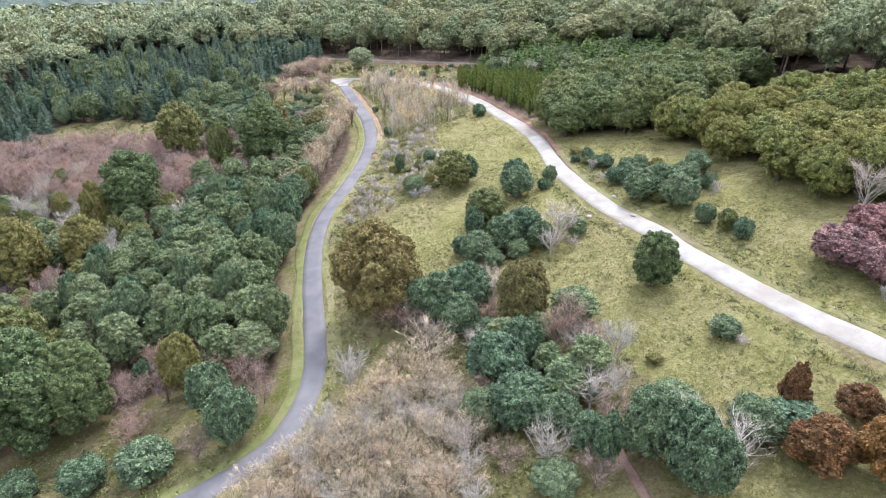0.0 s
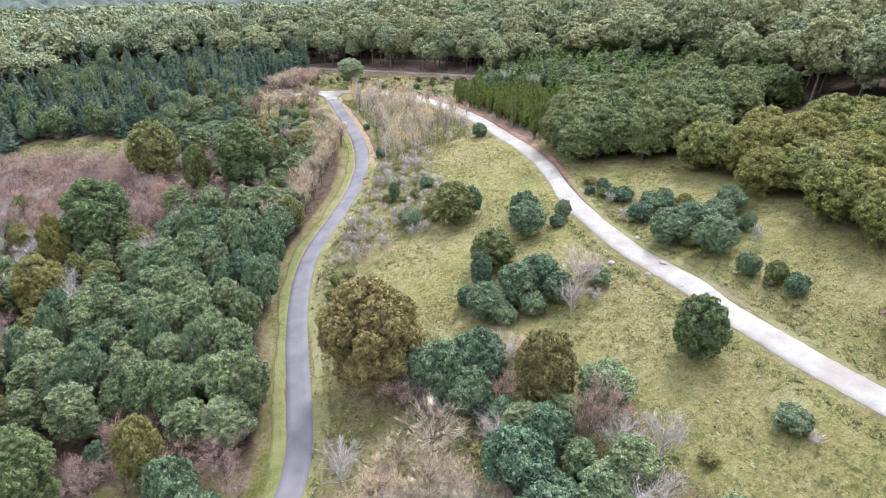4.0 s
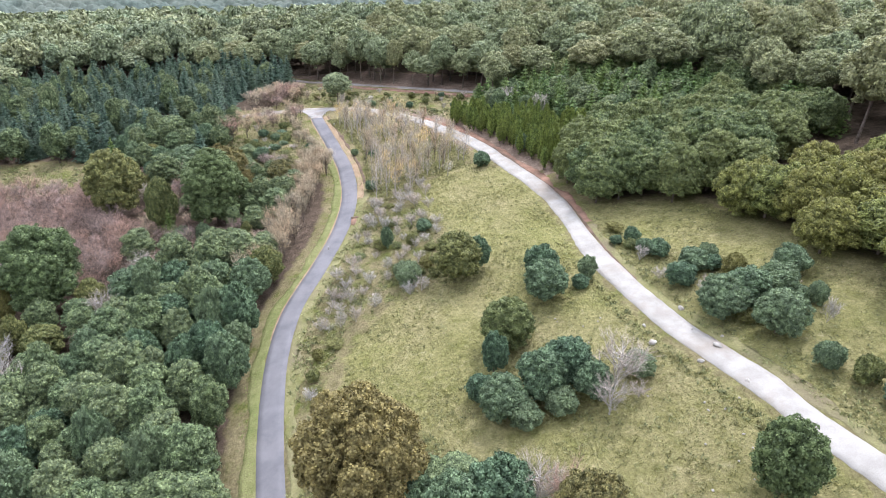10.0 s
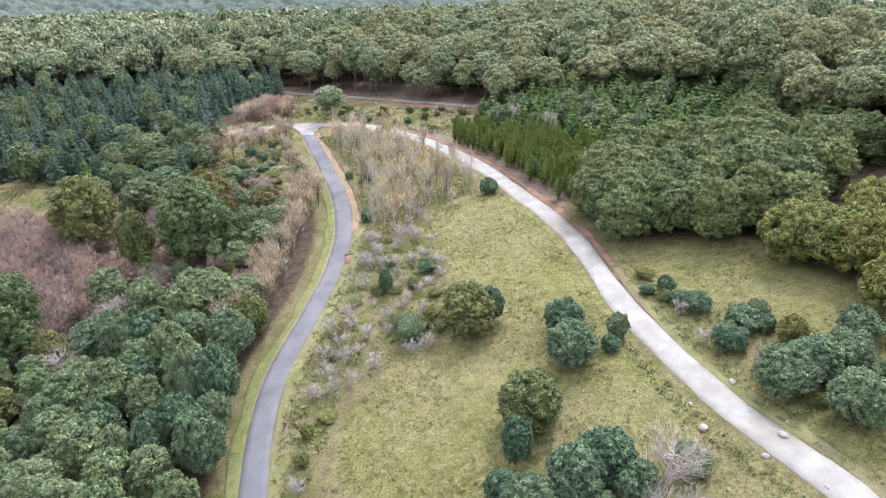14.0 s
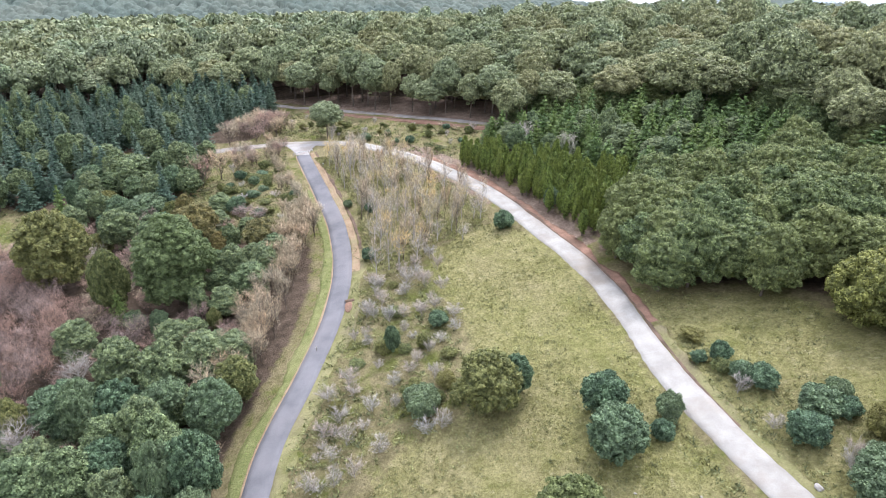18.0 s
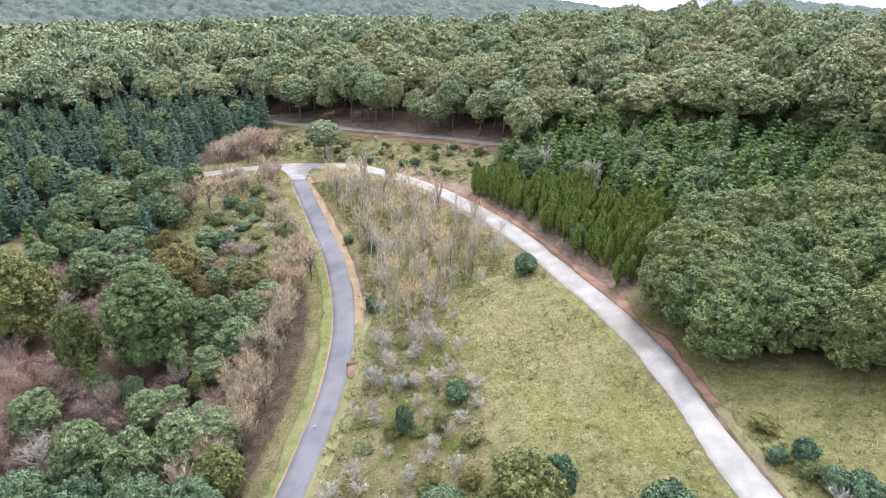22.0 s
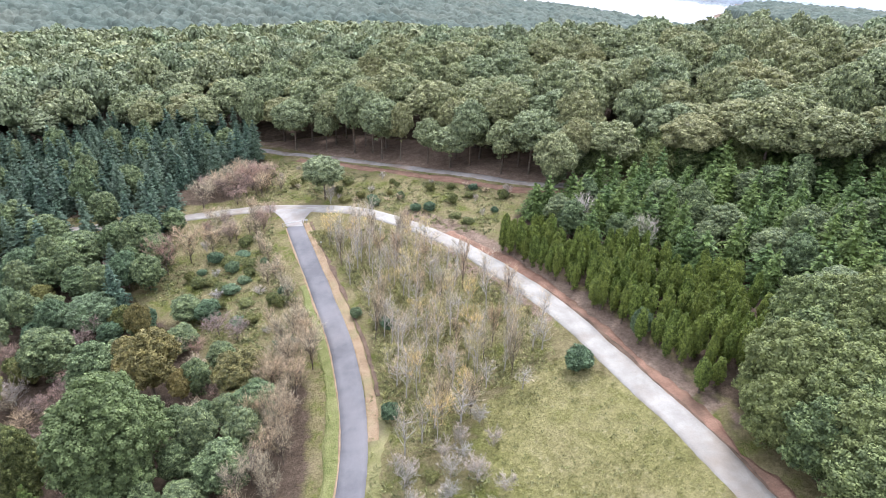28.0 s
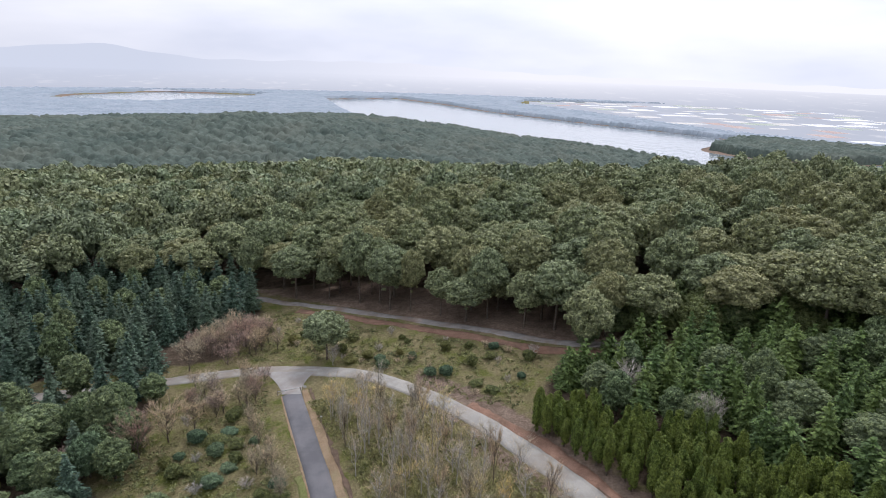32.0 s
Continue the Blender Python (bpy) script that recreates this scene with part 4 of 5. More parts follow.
# the wood west of the bare row
single([("olive_tree", -78.5, 184, 18, 13.8), ("tall_tree", -50, 171.5, 18.5, 14.5), ("olive_tree", -62.5, 171.5, 14, 7), ("fir", -60.1, 168.5, 7.4, 3.8), ("brown_gum", -51.3, 188.9, 12.2, 9.8), ("brown_gum", -36.9, 186.1, 7.8, 7.7),
        ("brown_gum", -45.9, 186.2, 6.6, 4.2), ("brown_gum", -57.9, 202.8, 9, 4.4), ("wattle_tree", -60.3, 190.6, 10.9, 8), ("wattle_tree", -71, 197.5, 10.1, 7.8), ("wattle_tree", -40.2, 174.8, 9.2, 5.5),
        ("wattle_tree", -33.9, 174.3, 8, 5), ("wattle_tree", -42.5, 171.9, 6.5, 4.6), ("wattle_tree", -36, 169.2, 7.6, 6.9), ("wattle_tree", -44.5, 166.2, 6.5, 3.6), ("wattle_tree", -39.7, 165.2, 6, 5.8)], "trees west of the bare row")
single([("wattle_tree", -33.4, 180.1, 6.9, 6), ("wattle_tree", -37.6, 179.9, 6, 4.6), ("wattle_tree", -44.2, 179.1, 6.3, 4), ("wattle_tree", -41.6, 193.1, 5.6, 4.4), ("wattle_tree", -44, 187.6, 7.4, 4.2),
        ("wattle_tree", -50.1, 200.4, 4.8, 5.2), ("wattle_tree", -51.6, 208.5, 5.4, 5.6), ("blue_tree", -47.5, 207.4, 4.4, 4.6), ("blue_tree", -70.3, 210.9, 6.9, 9), ("blue_tree", -76.4, 210.3, 7.5, 5.6),
        ("olive_tree", -83.2, 219.8, 5.4, 4.8), ("wattle_tree", -76.6, 221.1, 7.5, 5.8), ("blue_tree", -67.8, 222.9, 8.1, 6.2), ("wattle_tree", -68.1, 232, 11.2, 6.4), ("wattle_tree", -82.2, 249.8, 10, 7),
        ("wattle_tree", -80.8, 232.2, 9.3, 10), ("wattle_tree", -91.7, 241.5, 9.6, 8.2), ("blue_tree", -90.1, 227.8, 9.4, 7.8), ("wattle_tree", -101.6, 248.1, 10.6, 7.6)], "trees west of the bare row")
single([("wattle_tree", -63.3, 158.6, 8.5, 6.8), ("wattle_tree", -50.8, 146.5, 12, 7), ("wattle_tree", -46.2, 156.6, 6.5, 6), ("wattle_tree", -43.1, 143.4, 12, 6.6), ("wattle_tree", -38.4, 147.2, 9.6, 7.6), ("wattle_tree", -34, 149.4, 7, 6.2),
        ("olive_tree", -31.9, 141.8, 8.2, 6.2), ("wattle_tree", -38.6, 138.8, 6.6, 4.2), ("wattle_tree", -43.3, 159.3, 4.6, 4.4), ("blue_tree", -50.5, 162.2, 5.6, 3.4), ("olive_tree", -40.8, 161.6, 4.5, 2.6),
        ("blue_tree", -57.8, 142.7, 8.6, 9), ("wattle_tree", -50.1, 137.5, 8.6, 5.8), ("wattle_tree", -45.1, 134.8, 7, 8), ("olive_tree", -40.2, 134.4, 4, 4), ("fir", -91.8, 213.8, 10.9, 4.8), ("wattle_tree", -78.6, 214.5, 6, 5)], "trees west of the bare row")
single([("russet_tree", -54.4, 158.6, 6.5, 6.7), ("grey_tree", -60.6, 152.1, 6, 6.3), ("russet_tree", -47, 141, 4.9, 5.6), ("grey_tree", -75, 192.4, 4.8, 6), ("russet_tree", -44.7, 202.8, 3.8, 6), ("russet_tree", -41, 200.5, 3.6, 5),
        ("russet_tree", -72.5, 223.8, 5.3, 3.6), ("russet_tree", -60.9, 226.2, 8, 7), ("bare_tree", -57, 229.6, 8.5, 7), ("russet_tree", -63, 230.5, 6.5, 6), ("bare_tree", -53, 232, 6, 5), ("bare_tree", -61.2, 255.6, 6.8, 7), ("russet_tree", -50.6, 263.2, 6.8, 7.6),
        ("russet_tree", -53, 256, 4.5, 6), ("tall_tree", -76, 144.5, 19.5, 14.5), ("olive_tree", -83.5, 139, 15, 7), ("olive_tree", -91, 119, 18, 12), ("olive_tree", -78, 123, 14, 10), ("olive_tree", -70, 130, 7, 7)])
# by the gravel road and in the clearing
single([("blue_tree", 38.5, 108.5, 6, 6.5), ("blue_tree", 42, 109.5, 6, 6), ("blue_tree", 43.2, 102.6, 6.4, 6.4), ("blue_shrub", 50.5, 114.5, 4.5, 4.8), ("blue_shrub", 47, 111, 4.5, 5), ("blue_shrub", 39.6, 121, 3.4, 4.6),
        ("blue_shrub", 36, 126.5, 3, 3.6), ("blue_shrub", 33.4, 132, 3, 2.6), ("blue_shrub", 36.5, 117.5, 3.6, 4.2), ("blue_shrub", 45.3, 95, 3.6, 3.2), ("green_shrub", 47.4, 91.6, 3.6, 3), ("blue_shrub", 48.6, 88, 3.4, 3),
        ("green_shrub", 43.5, 116.5, 4, 3.4), ("gum_tree", -30.9, 252.6, 11, 9.2), ("grey_tree", -29.4, 249.6, 5, 3.6), ("green_shrub", 32, 137.5, 1.6, 3), ("blue_shrub", 22.5, 121.5, 2.4, 2.6)])

fill([(-26.5, 117), (-25.5, 98), (-24, 84), (-28, 76), (-40, 84), (-52, 84), (-66, 90), (-76, 100), (-72, 117), (-62, 124), (-54, 140), (-44, 141), (-34, 137), (-29, 128)],
     5.4, ["wattle_tree", "wattle_tree", "wattle_tree", "blue_tree"], (7, 12.5), (4.8, 7.2), 1, "wattle grove west of the asphalt", 0.93, 4.2)
fill([(-36, 86), (-29, 94), (-30, 84), (-27, 74), (-46, 66), (-54, 74), (-48, 86)], 4.2, ["russet_tree"], (3.5, 6), (4, 6), 2, "russet thicket", 0.7, 4.5)
fill([(-118, 160), (-142, 182), (-138, 198), (-109, 198), (-94, 198), (-76, 178), (-66, 160), (-67, 145), (-73, 140), (-92, 155)], 3.9, ["russet_tree"], (5.5, 8.5), (5, 7), 3, "russet copse", 0.95)
fill([(-24.6, 198), (-28, 184), (-28, 170), (-29.5, 152), (-35, 138), (-37, 142), (-35, 157), (-34, 174), (-33, 190), (-31, 203), (-27, 206)], 2.5, ["bare_tree"], (5, 7.5), (3, 4.6), 5, "row of bare trees along the asphalt", 0.95, 2.4, "leafless brown tree in a row along the asphalt")
fill([(-28, 140), (-29, 118), (-27, 105), (-30, 105), (-34, 120), (-34, 138)], 3.6, ["bare_tree", "grey_tree"], (2.5, 4.5), (3, 4), 6, "bare scrub along the asphalt", 0.6, 4.6)
fill([(-9, 66), (-15, 62.5), (-22, 55), (-24, 49), (-13, 44), (2, 40), (7, 50), (4, 64), (1, 70), (-5, 73)], 2.5, ["bare_tree", "bare_tree", "bare_tree", "grey_tree"], (3.5, 5.5), (4, 5.4), 7, "tan thicket of bare trees", 0.97, 2.2)
fill(BIRCHES, 3.1, ["birch", "birch", "birch", "golden_birch", "bare_tree"], (5, 9.5), (2.0, 3.2), 8, "birches between the roads", 0.72, 1.8)
for shrub_x, shrub_y in [(-11.9, 165.6), (-7.7, 167.6), (-7.2, 164.2), (-4.3, 164.4), (-1, 161), (-11.4, 159.3), (-7.6, 154.7), (-2.4, 155.6), (-13.9, 156.6), (-9.9, 154.1), (-4.6, 154.3), (0.5, 152.4),
                         (-15.6, 140.3), (-9, 138.5), (-16.2, 133.1), (-11.8, 134.3), (-18.4, 137.9), (-18.4, 130.9), (-15, 129), (-10.6, 126.8), (-19.3, 122.8), (-16, 122.7), (-13.5, 123.5), (-4.5, 128.4), (-13.5, 157.2), (-2.6, 128.9)]:
    single([("grey_shrub", shrub_x, shrub_y + 0.6, RNG.uniform(2.0, 2.9), RNG.uniform(2.8, 3.8))], "pale shrubs between the roads")
single([("blue_shrub", -2.2, 151.6, 2.4, 3), ("blue_shrub", -14.6, 176.4, 2.6, 2.6), ("blue_shrub", -15.3, 197.2, 2.4, 2.6), ("blue_shrub", -20.7, 201.9, 1.8, 2), ("pine", -66, 248.5, 8, 5), ("pine", -70, 246.5, 10, 6),
        ("pine", -69, 257, 10, 6), ("pine", -74, 256, 11, 6.5), ("wattle_tree", -64.5, 244, 6.5, 5), ("wattle_tree", -62.8, 221, 8, 6), ("wattle_tree", -63, 229, 8, 6), ("wattle_tree", -69, 238, 9, 6.5), ("pine", -76, 247, 11, 6),
        ("birch", -5.2, 173.1, 6.5, 4), ("birch", 3.8, 177.6, 4, 2.6)])
fill(SCRUB, 2.9, ["grey_shrub", "grey_shrub", "green_shrub"], (1.0, 2.3), (1.6, 3.0), 9, "pale shrubs between the roads", 0.62, 3.0)
fill([(-14, 166), (-6, 171), (-1, 177), (3, 172), (-4, 162), (-12, 160)], 3.6, ["grey_shrub"], (2, 3), (2.6, 3.4), 10, "pale shrubs between the roads", 0.7)
fill([(-66, 262), (-48, 258), (-46, 266), (-52, 276), (-58, 272)], 3.2, ["russet_tree", "bare_tree"], (4, 6), (3.6, 5), 11, "bare trees by the junction", 0.9, 1.5)
fill([(-60, 234), (-38, 240), (-33, 212), (-29, 190), (-36, 186), (-48, 202)], 3.2, ["green_shrub", "green_shrub", "grey_shrub", "blue_shrub"], (1, 2.4), (1.8, 3.4), 13, "shrubs on the western slope", 0.55, 3.2)
fill([(-44, 236), (-37, 226), (-30, 200), (-34, 196), (-40, 214)], 3, ["bare_tree"], (3, 5), (2.4, 3.2), 14, "young bare trees on the western slope", 0.6, 3.4)
fill([(-105, 175), (-118, 150), (-100, 120), (-78, 100), (-72, 117), (-64, 126), (-70, 140), (-90, 156)], 6.0, ["olive_tree", "wattle_tree", "grey_tree", "russet_tree", "dead_tree"], (5.5, 10), (5, 7.5), 16, "mixed trees in the western valley", 0.75, gap=1.5)
fill([(-50, 294), (-54, 276), (-68, 268), (-80, 252), (-90, 234), (-104, 224), (-138, 226), (-165, 250), (-150, 296), (-92, 304)], 5.2, ["pine", "pine", "pine", "pine", "wattle_tree"], (8, 14), (4.8, 7.4), 18, "conifer plantation", 0.96, gap=0.6)
single([("wattle_tree", 18.5, 222.1, 7, 5.8), ("grey_tree", 23.4, 220.6, 6.5, 5.6), ("wattle_tree", 25.1, 226.3, 8, 4.8), ("grey_tree", 29.7, 206.2, 7.5, 5), ("wattle_tree", 29.2, 208, 7, 5.5),
        ("wattle_tree", 26.9, 211.8, 6.5, 4), ("blue_tree", 22, 184.3, 5.1, 3), ("blue_tree", 24.9, 195.7, 4, 2.4)])
fill([(3.5, 219), (10, 206.5), (16, 191.5), (21, 181), (25, 169.5), (37, 174), (40, 184), (36, 193), (30, 204), (18, 213), (11, 218)], 2.15, ["cypress"], (4.6, 7.8), (1.4, 2.2), 19, "cypresses by the gravel road", 0.92, 2.3)
single([("wattle_tree", 43, 205.3, 8, 7.3), ("wattle_tree", 39.4, 203.4, 6.5, 5), ("wattle_tree", 37.1, 217.5, 9, 6.8), ("wattle_tree", 47.3, 180.8, 8, 8.7), ("wattle_tree", 40.7, 179.7, 7.5, 5), ("gum_tree", 20.2, 236, 15, 9), ("wattle_tree", 22, 241, 8.4, 5.4)])
fill([(17, 216), (30, 206), (38, 194), (44, 182), (56, 181), (72, 190), (76, 206), (54, 228), (30, 236), (22, 240), (14, 228)], 4.7, ["fir", "fir", "fir", "fir", "fir", "fir", "fir", "wattle_tree"], (7, 10.5), (5, 7.2), 20, "firs behind the cypresses", 0.95, gap=1.0)
fill([(25.2, 169), (27, 158), (30, 147.5), (45, 139.8), (58, 143), (74, 155), (70, 184), (54, 179), (40, 177)], 5.0, ["grove_tree"], (9.5, 12.5), (7.6, 9.4), 21, "closed evergreen grove", 0.97, 3.4)
fill([(48, 137), (53, 129), (55, 120), (59, 114), (60, 106), (60, 98), (66, 88), (82, 82), (104, 95), (98, 125), (78, 140), (60, 140)], 5.6, ["gold_tree"], (7.5, 10.5), (8, 10), 22, "yellow-green evergreen grove", 0.97)

fill([(20, 244), (34, 240), (54, 231), (76, 213), (78, 188), (75, 160), (84, 158), (90, 190), (88, 220), (60, 243), (36, 251)], 4.8, ["grove_tree", "fir"], (6, 10), (6, 8), 24, "undergrowth of the forest edge", 0.95, gap=0.5)
fill([(-170, 246), (-152, 298), (-96, 306), (-54, 300), (-56, 309), (-98, 318), (-164, 308), (-182, 250)], 5.6, ["pine"], (8, 13), (5, 7), 25, "undergrowth of the forest edge", 0.95, gap=0.5)
fill([(-58, 250), (-43, 247), (-41, 240), (-46, 234), (-58, 238)], 2.8, ["bare_tree", "russet_tree"], (3, 5.2), (2.8, 4.2), 26, "bare trees by the junction", 0.85, 0.6)
fill([(-62, 262), (-44, 256), (-42, 262), (-50, 272), (-60, 270)], 3.0, ["bare_tree", "russet_tree"], (4, 6), (3.4, 5), 27, "bare trees by the junction", 0.6, 0.8)
fill(CLEARING, 3.6, ["green_shrub", "grey_shrub", "green_shrub", "blue_shrub", "bare_tree"], (0.8, 2.2), (1.4, 2.8), 28, "shrubs in the clearing", 0.42, 0.8)
infill([(-36, 138), (-34, 160), (-35, 186), (-46, 200), (-66, 196), (-84, 196), (-80, 178), (-66, 160), (-67, 144), (-56, 134), (-42, 136)], 3.0, ["russet_tree", "russet_tree", "bare_tree", "russet_tree", "wattle_tree"], (2.4, 4.6), (3, 4.8), 41, "russet growth in the western wood", 0.7, 3.4, 0.8)
infill([(-46, 200), (-70, 216), (-84, 206), (-84, 196), (-66, 196)], 3.6, ["blue_tree", "wattle_tree", "russet_tree", "green_shrub"], (2.5, 5), (3, 5), 54, "young trees on the western slope", 0.6, 3.0, 0.7)
single([("dead_tree", -66, 117, 9, 7), ("dead_tree", -74, 124, 10, 7), ("dead_tree", -62, 137, 8, 6)])
infill([(-105, 175), (-120, 150), (-104, 116), (-82, 90), (-60, 84), (-60, 128), (-66, 142), (-90, 156)], 4.2, ["olive_tree", "wattle_tree", "wattle_tree", "russet_tree"], (5, 10), (4.5, 7), 42, "mixed trees in the western valley")
infill([(-76, 248), (-62, 218), (-82, 206), (-94, 206), (-95, 224), (-84, 236)], 4.2, ["wattle_tree", "blue_tree", "pine"], (7, 11), (4.5, 6.5), 43, "wattles before the plantation")
infill([(-160, 200), (-150, 146), (-104, 96), (-84, 92), (-100, 124), (-118, 152), (-144, 182), (-146, 200)], 5.2, ["olive_tree", "blue_tree"], (6, 10), (5, 7.5), 52, "mixed trees in the western valley", 1.2)
infill([(-178, 252), (-164, 200), (-142, 198), (-139, 208), (-135, 222), (-150, 236), (-168, 254)], 5.4, ["pine", "blue_tree", "pine"], (7, 11), (5, 7), 53, "trees round the western glade", 1.2)
infill([(-28, 136), (-26, 96), (-25, 80), (-36, 72), (-60, 84), (-62, 122), (-52, 140), (-40, 140)], 3.6, ["wattle_tree", "blue_tree"], (5, 8), (4, 5.5), 44, "wattle grove west of the asphalt", 1.4, 4.2)
infill([(-8, 66), (-22, 55), (-24, 49), (-13, 42), (2, 36), (8, 46), (4, 62)], 2.0, ["bare_tree"], (3, 4.5), (3, 4), 45, "tan thicket of bare trees", 0.2, 2.2)
single([("blue_shrub", 5.2, 101, 3.6, 4), ("blue_shrub", 10, 95, 3.4, 4), ("blue_tree", 18.6, 97.6, 5.5, 4.6), ("grey_tree", 20, 94.2, 5, 5), ("blue_shrub", 14.5, 96.2, 3.6, 4), ("grey_shrub", 24, 96, 2, 3)])
infill([(30.5, 137), (36, 131), (44, 120), (52, 114), (51, 104), (46, 99), (41, 104), (36, 114), (32, 124)], 3.0, ["blue_shrub", "blue_shrub", "green_shrub", "grey_shrub"], (1.6, 3.6), (2, 3.4), 50, "shrubs above the gravel road", 0.5, 2.0, 0.8)
infill([(-2, 92), (14, 82), (26, 68), (29, 56), (26, 46), (8, 46), (2, 62), (-4, 78)], 3.6, ["blue_tree", "wattle_tree", "blue_tree", "grey_tree", "russet_tree"], (3.5, 8), (3.6, 6), 47, "trees below the meadow", 0.9)
infill([(-260, 60), (-110, 55), (-66, 40), (-20, 30), (10, 34), (20, -20), (-10, -70), (-180, -90), (-280, -40)], 24, ["olive_tree", "russet_tree"], (8, 15), (7, 11), 48, "woods behind the thicket", 2.5, 4)
infill([(108, 90), (96, 70), (112, 30), (118, -60), (200, -60), (300, 60), (250, 100), (140, 60)], 24, ["olive_tree", "gold_tree"], (9, 15), (8, 12), 49, "woods above the gravel road", 2.5, 4)
# the eucalyptus forest: single trees along its edge, the rest as one body
FOREST = [(-60, 306), (-50, 295), (-36, 286), (-30, 284), (-20, 279), (-14, 273), (-4, 266), (3, 260.5), (14, 252), (22, 246), (34, 241), (54, 233), (78, 214), (80, 188), (78, 158), (100, 132), (110, 95), (130, 50),
          (700, 200), (640, 700), (-640, 700), (-700, 150), (-120, 60), (-82, 66), (-100, 96), (-150, 146), (-160, 200), (-160, 224), (-176, 250), (-154, 300), (-96, 308)]
rng_forest = random.Random(31)
for i in range(6, len(TRACK) - 2, 5):
    way = TRACK[i + 1] - TRACK[i]
    side = np.array([-way[1], way[0]]) / np.hypot(*way)
    side = side if side[1] > 0 else -side
    for off in (4.2, 9.5):
        x, y = TRACK[i] + side * (off + rng_forest.uniform(-1.2, 2.0)) + way * rng_forest.uniform(-2, 2)
        if rng_forest.random() < 0.66:
            plant("gum_tree", x, y, rng_forest.uniform(9, 20), rng_forest.uniform(6.5, 12), "tall eucalyptus with bare trunk at the forest edge", "eucalyptus forest")
            TAKEN.append((x, y, 3.5))
places = [(x, y) for x, y in scatter(FOREST, 10.2, 33, 0.96, 1.5) if abs(x + 5) < 0.86 * y + 45 and math.hypot(x + 17, y - 129) < 640]
places.sort(key=lambda p: math.hypot(p[0] + 5, p[1] - 190))
for x, y in places[:270]:
    plant("gum_tree", x, y, rng_forest.uniform(13, 22), rng_forest.uniform(9.5, 14.5), "tall eucalyptus with bare trunk at the forest edge", "eucalyptus forest")


def build_far_forest(spots):
    """The forest further in, as one body: crowns of four grades of fineness, each of a few forms, turned and stretched."""
    heap, wood, rng, tints = Heap(), Heap(), np.random.RandomState(9), []
    grades = [(230, 0.4, 0.85, 14, ICO1), (300, 0.58, 1.15, 12, ICO1), (400, 0.9, 1.6, 10, ICO1), (900, 1.35, 2.2, 8, ICO1)]
    forms = []
    for limit, size, knob, lobes, body in grades:
        forms.append([])
        for _ in range(6):
            crown = leafy(rng, 17, 12, size, knob, lobes, (0.15, 0.23), 0.3, 0.85, 0.3, -0.35, 0.42, 0.85, 0.9, -0.25, 1.0, body)
            forms[-1].append((np.concatenate(crown.v), np.concatenate(crown.f)))
    base = height(np.array([p[0] for p in spots]), np.array([p[1] for p in spots]))
    for (x, y), z in zip(spots, base):
        h, w = rng.uniform(12, 22), rng.uniform(9.5, 14.5)
        far = math.hypot(x + 17, y - 129)
        v, f = forms[next(i for i, g in enumerate(grades) if far < g[0])][rng.randint(6)]
        a, k = rng.uniform(0, 6.28), w / 12
        turned = np.stack([(v[:, 0] * math.cos(a) - v[:, 1] * math.sin(a)) * k, (v[:, 0] * math.sin(a) + v[:, 1] * math.cos(a)) * k, v[:, 2] * h / 17], 1)
        heap.add(turned + [x, y, z], f)
        shade, warm = rng.uniform(0.78, 1.15), rng.uniform(-0.07, 0.07)
        tints.append(np.tile([shade * (1 + warm), shade, shade * (1 - warm), 1], (len(v), 1)))
        if far < 330:
            tube(wood, [(x, y, z - 0.5), (x + rng.normal(0, 0.5), y, z + h * 0.7)], [0.3, 0.15], 4)
    woods = tagged(new("forest"), "dense eucalyptus forest of clumped olive-green crowns", "forest", kind="stuff")
    me = smooth_shaded(heap.mesh("crown", LEAF["forest"]))
    me.color_attributes.new("tint", "FLOAT_COLOR", "POINT").data.foreach_set("color", np.concatenate(tints).astype(np.float32).ravel())
    new("crown", me).parent = woods
    new("trunk", wood.mesh("trunk", BARK)).parent = woods


build_far_forest(places[270:])


def worley(x, y, cell, seed):
    """Distance to the nearest of one jittered point a cell, and that point's own random number."""
    best, value = np.full(x.shape, 1e9), np.zeros(x.shape)
    ix, iy = np.floor(x / cell), np.floor(y / cell)
    for dx in (-1, 0, 1):
        for dy in (-1, 0, 1):
            gx, gy = ix + dx, iy + dy
            a = np.modf(np.abs(np.sin(gx * 127.1 + gy * 311.7 + seed) * 43758.5))[0]
            b = np.modf(np.abs(np.sin(gx * 269.5 + gy * 183.3 + seed) * 43758.5))[0]
            d = np.hypot(x - (gx + 0.15 + 0.7 * a) * cell, y - (gy + 0.15 + 0.7 * b) * cell)
            value = np.where(d < best, a, value)
            best = np.minimum(best, d)
    return best, value


# base colour shifted towards blue-grey to imitate haze over these hills
FAR_LEAF = surface("far_canopy", (0.08, 0.108, 0.09), (0.135, 0.165, 0.135), 0.03, 0.25, 0.95, 0.0, (0.13, 0.15, 0.12), 0.6, 1.35)
# far-shore leaf colour made pale and blue: distance haze put into it
HAZE_TINTED_LEAF = surface("haze_tinted_canopy", (0.29, 0.345, 0.39), (0.36, 0.405, 0.45), 0.02, 0.2, 0.95, 0.0, None, 0.8, 1.2)


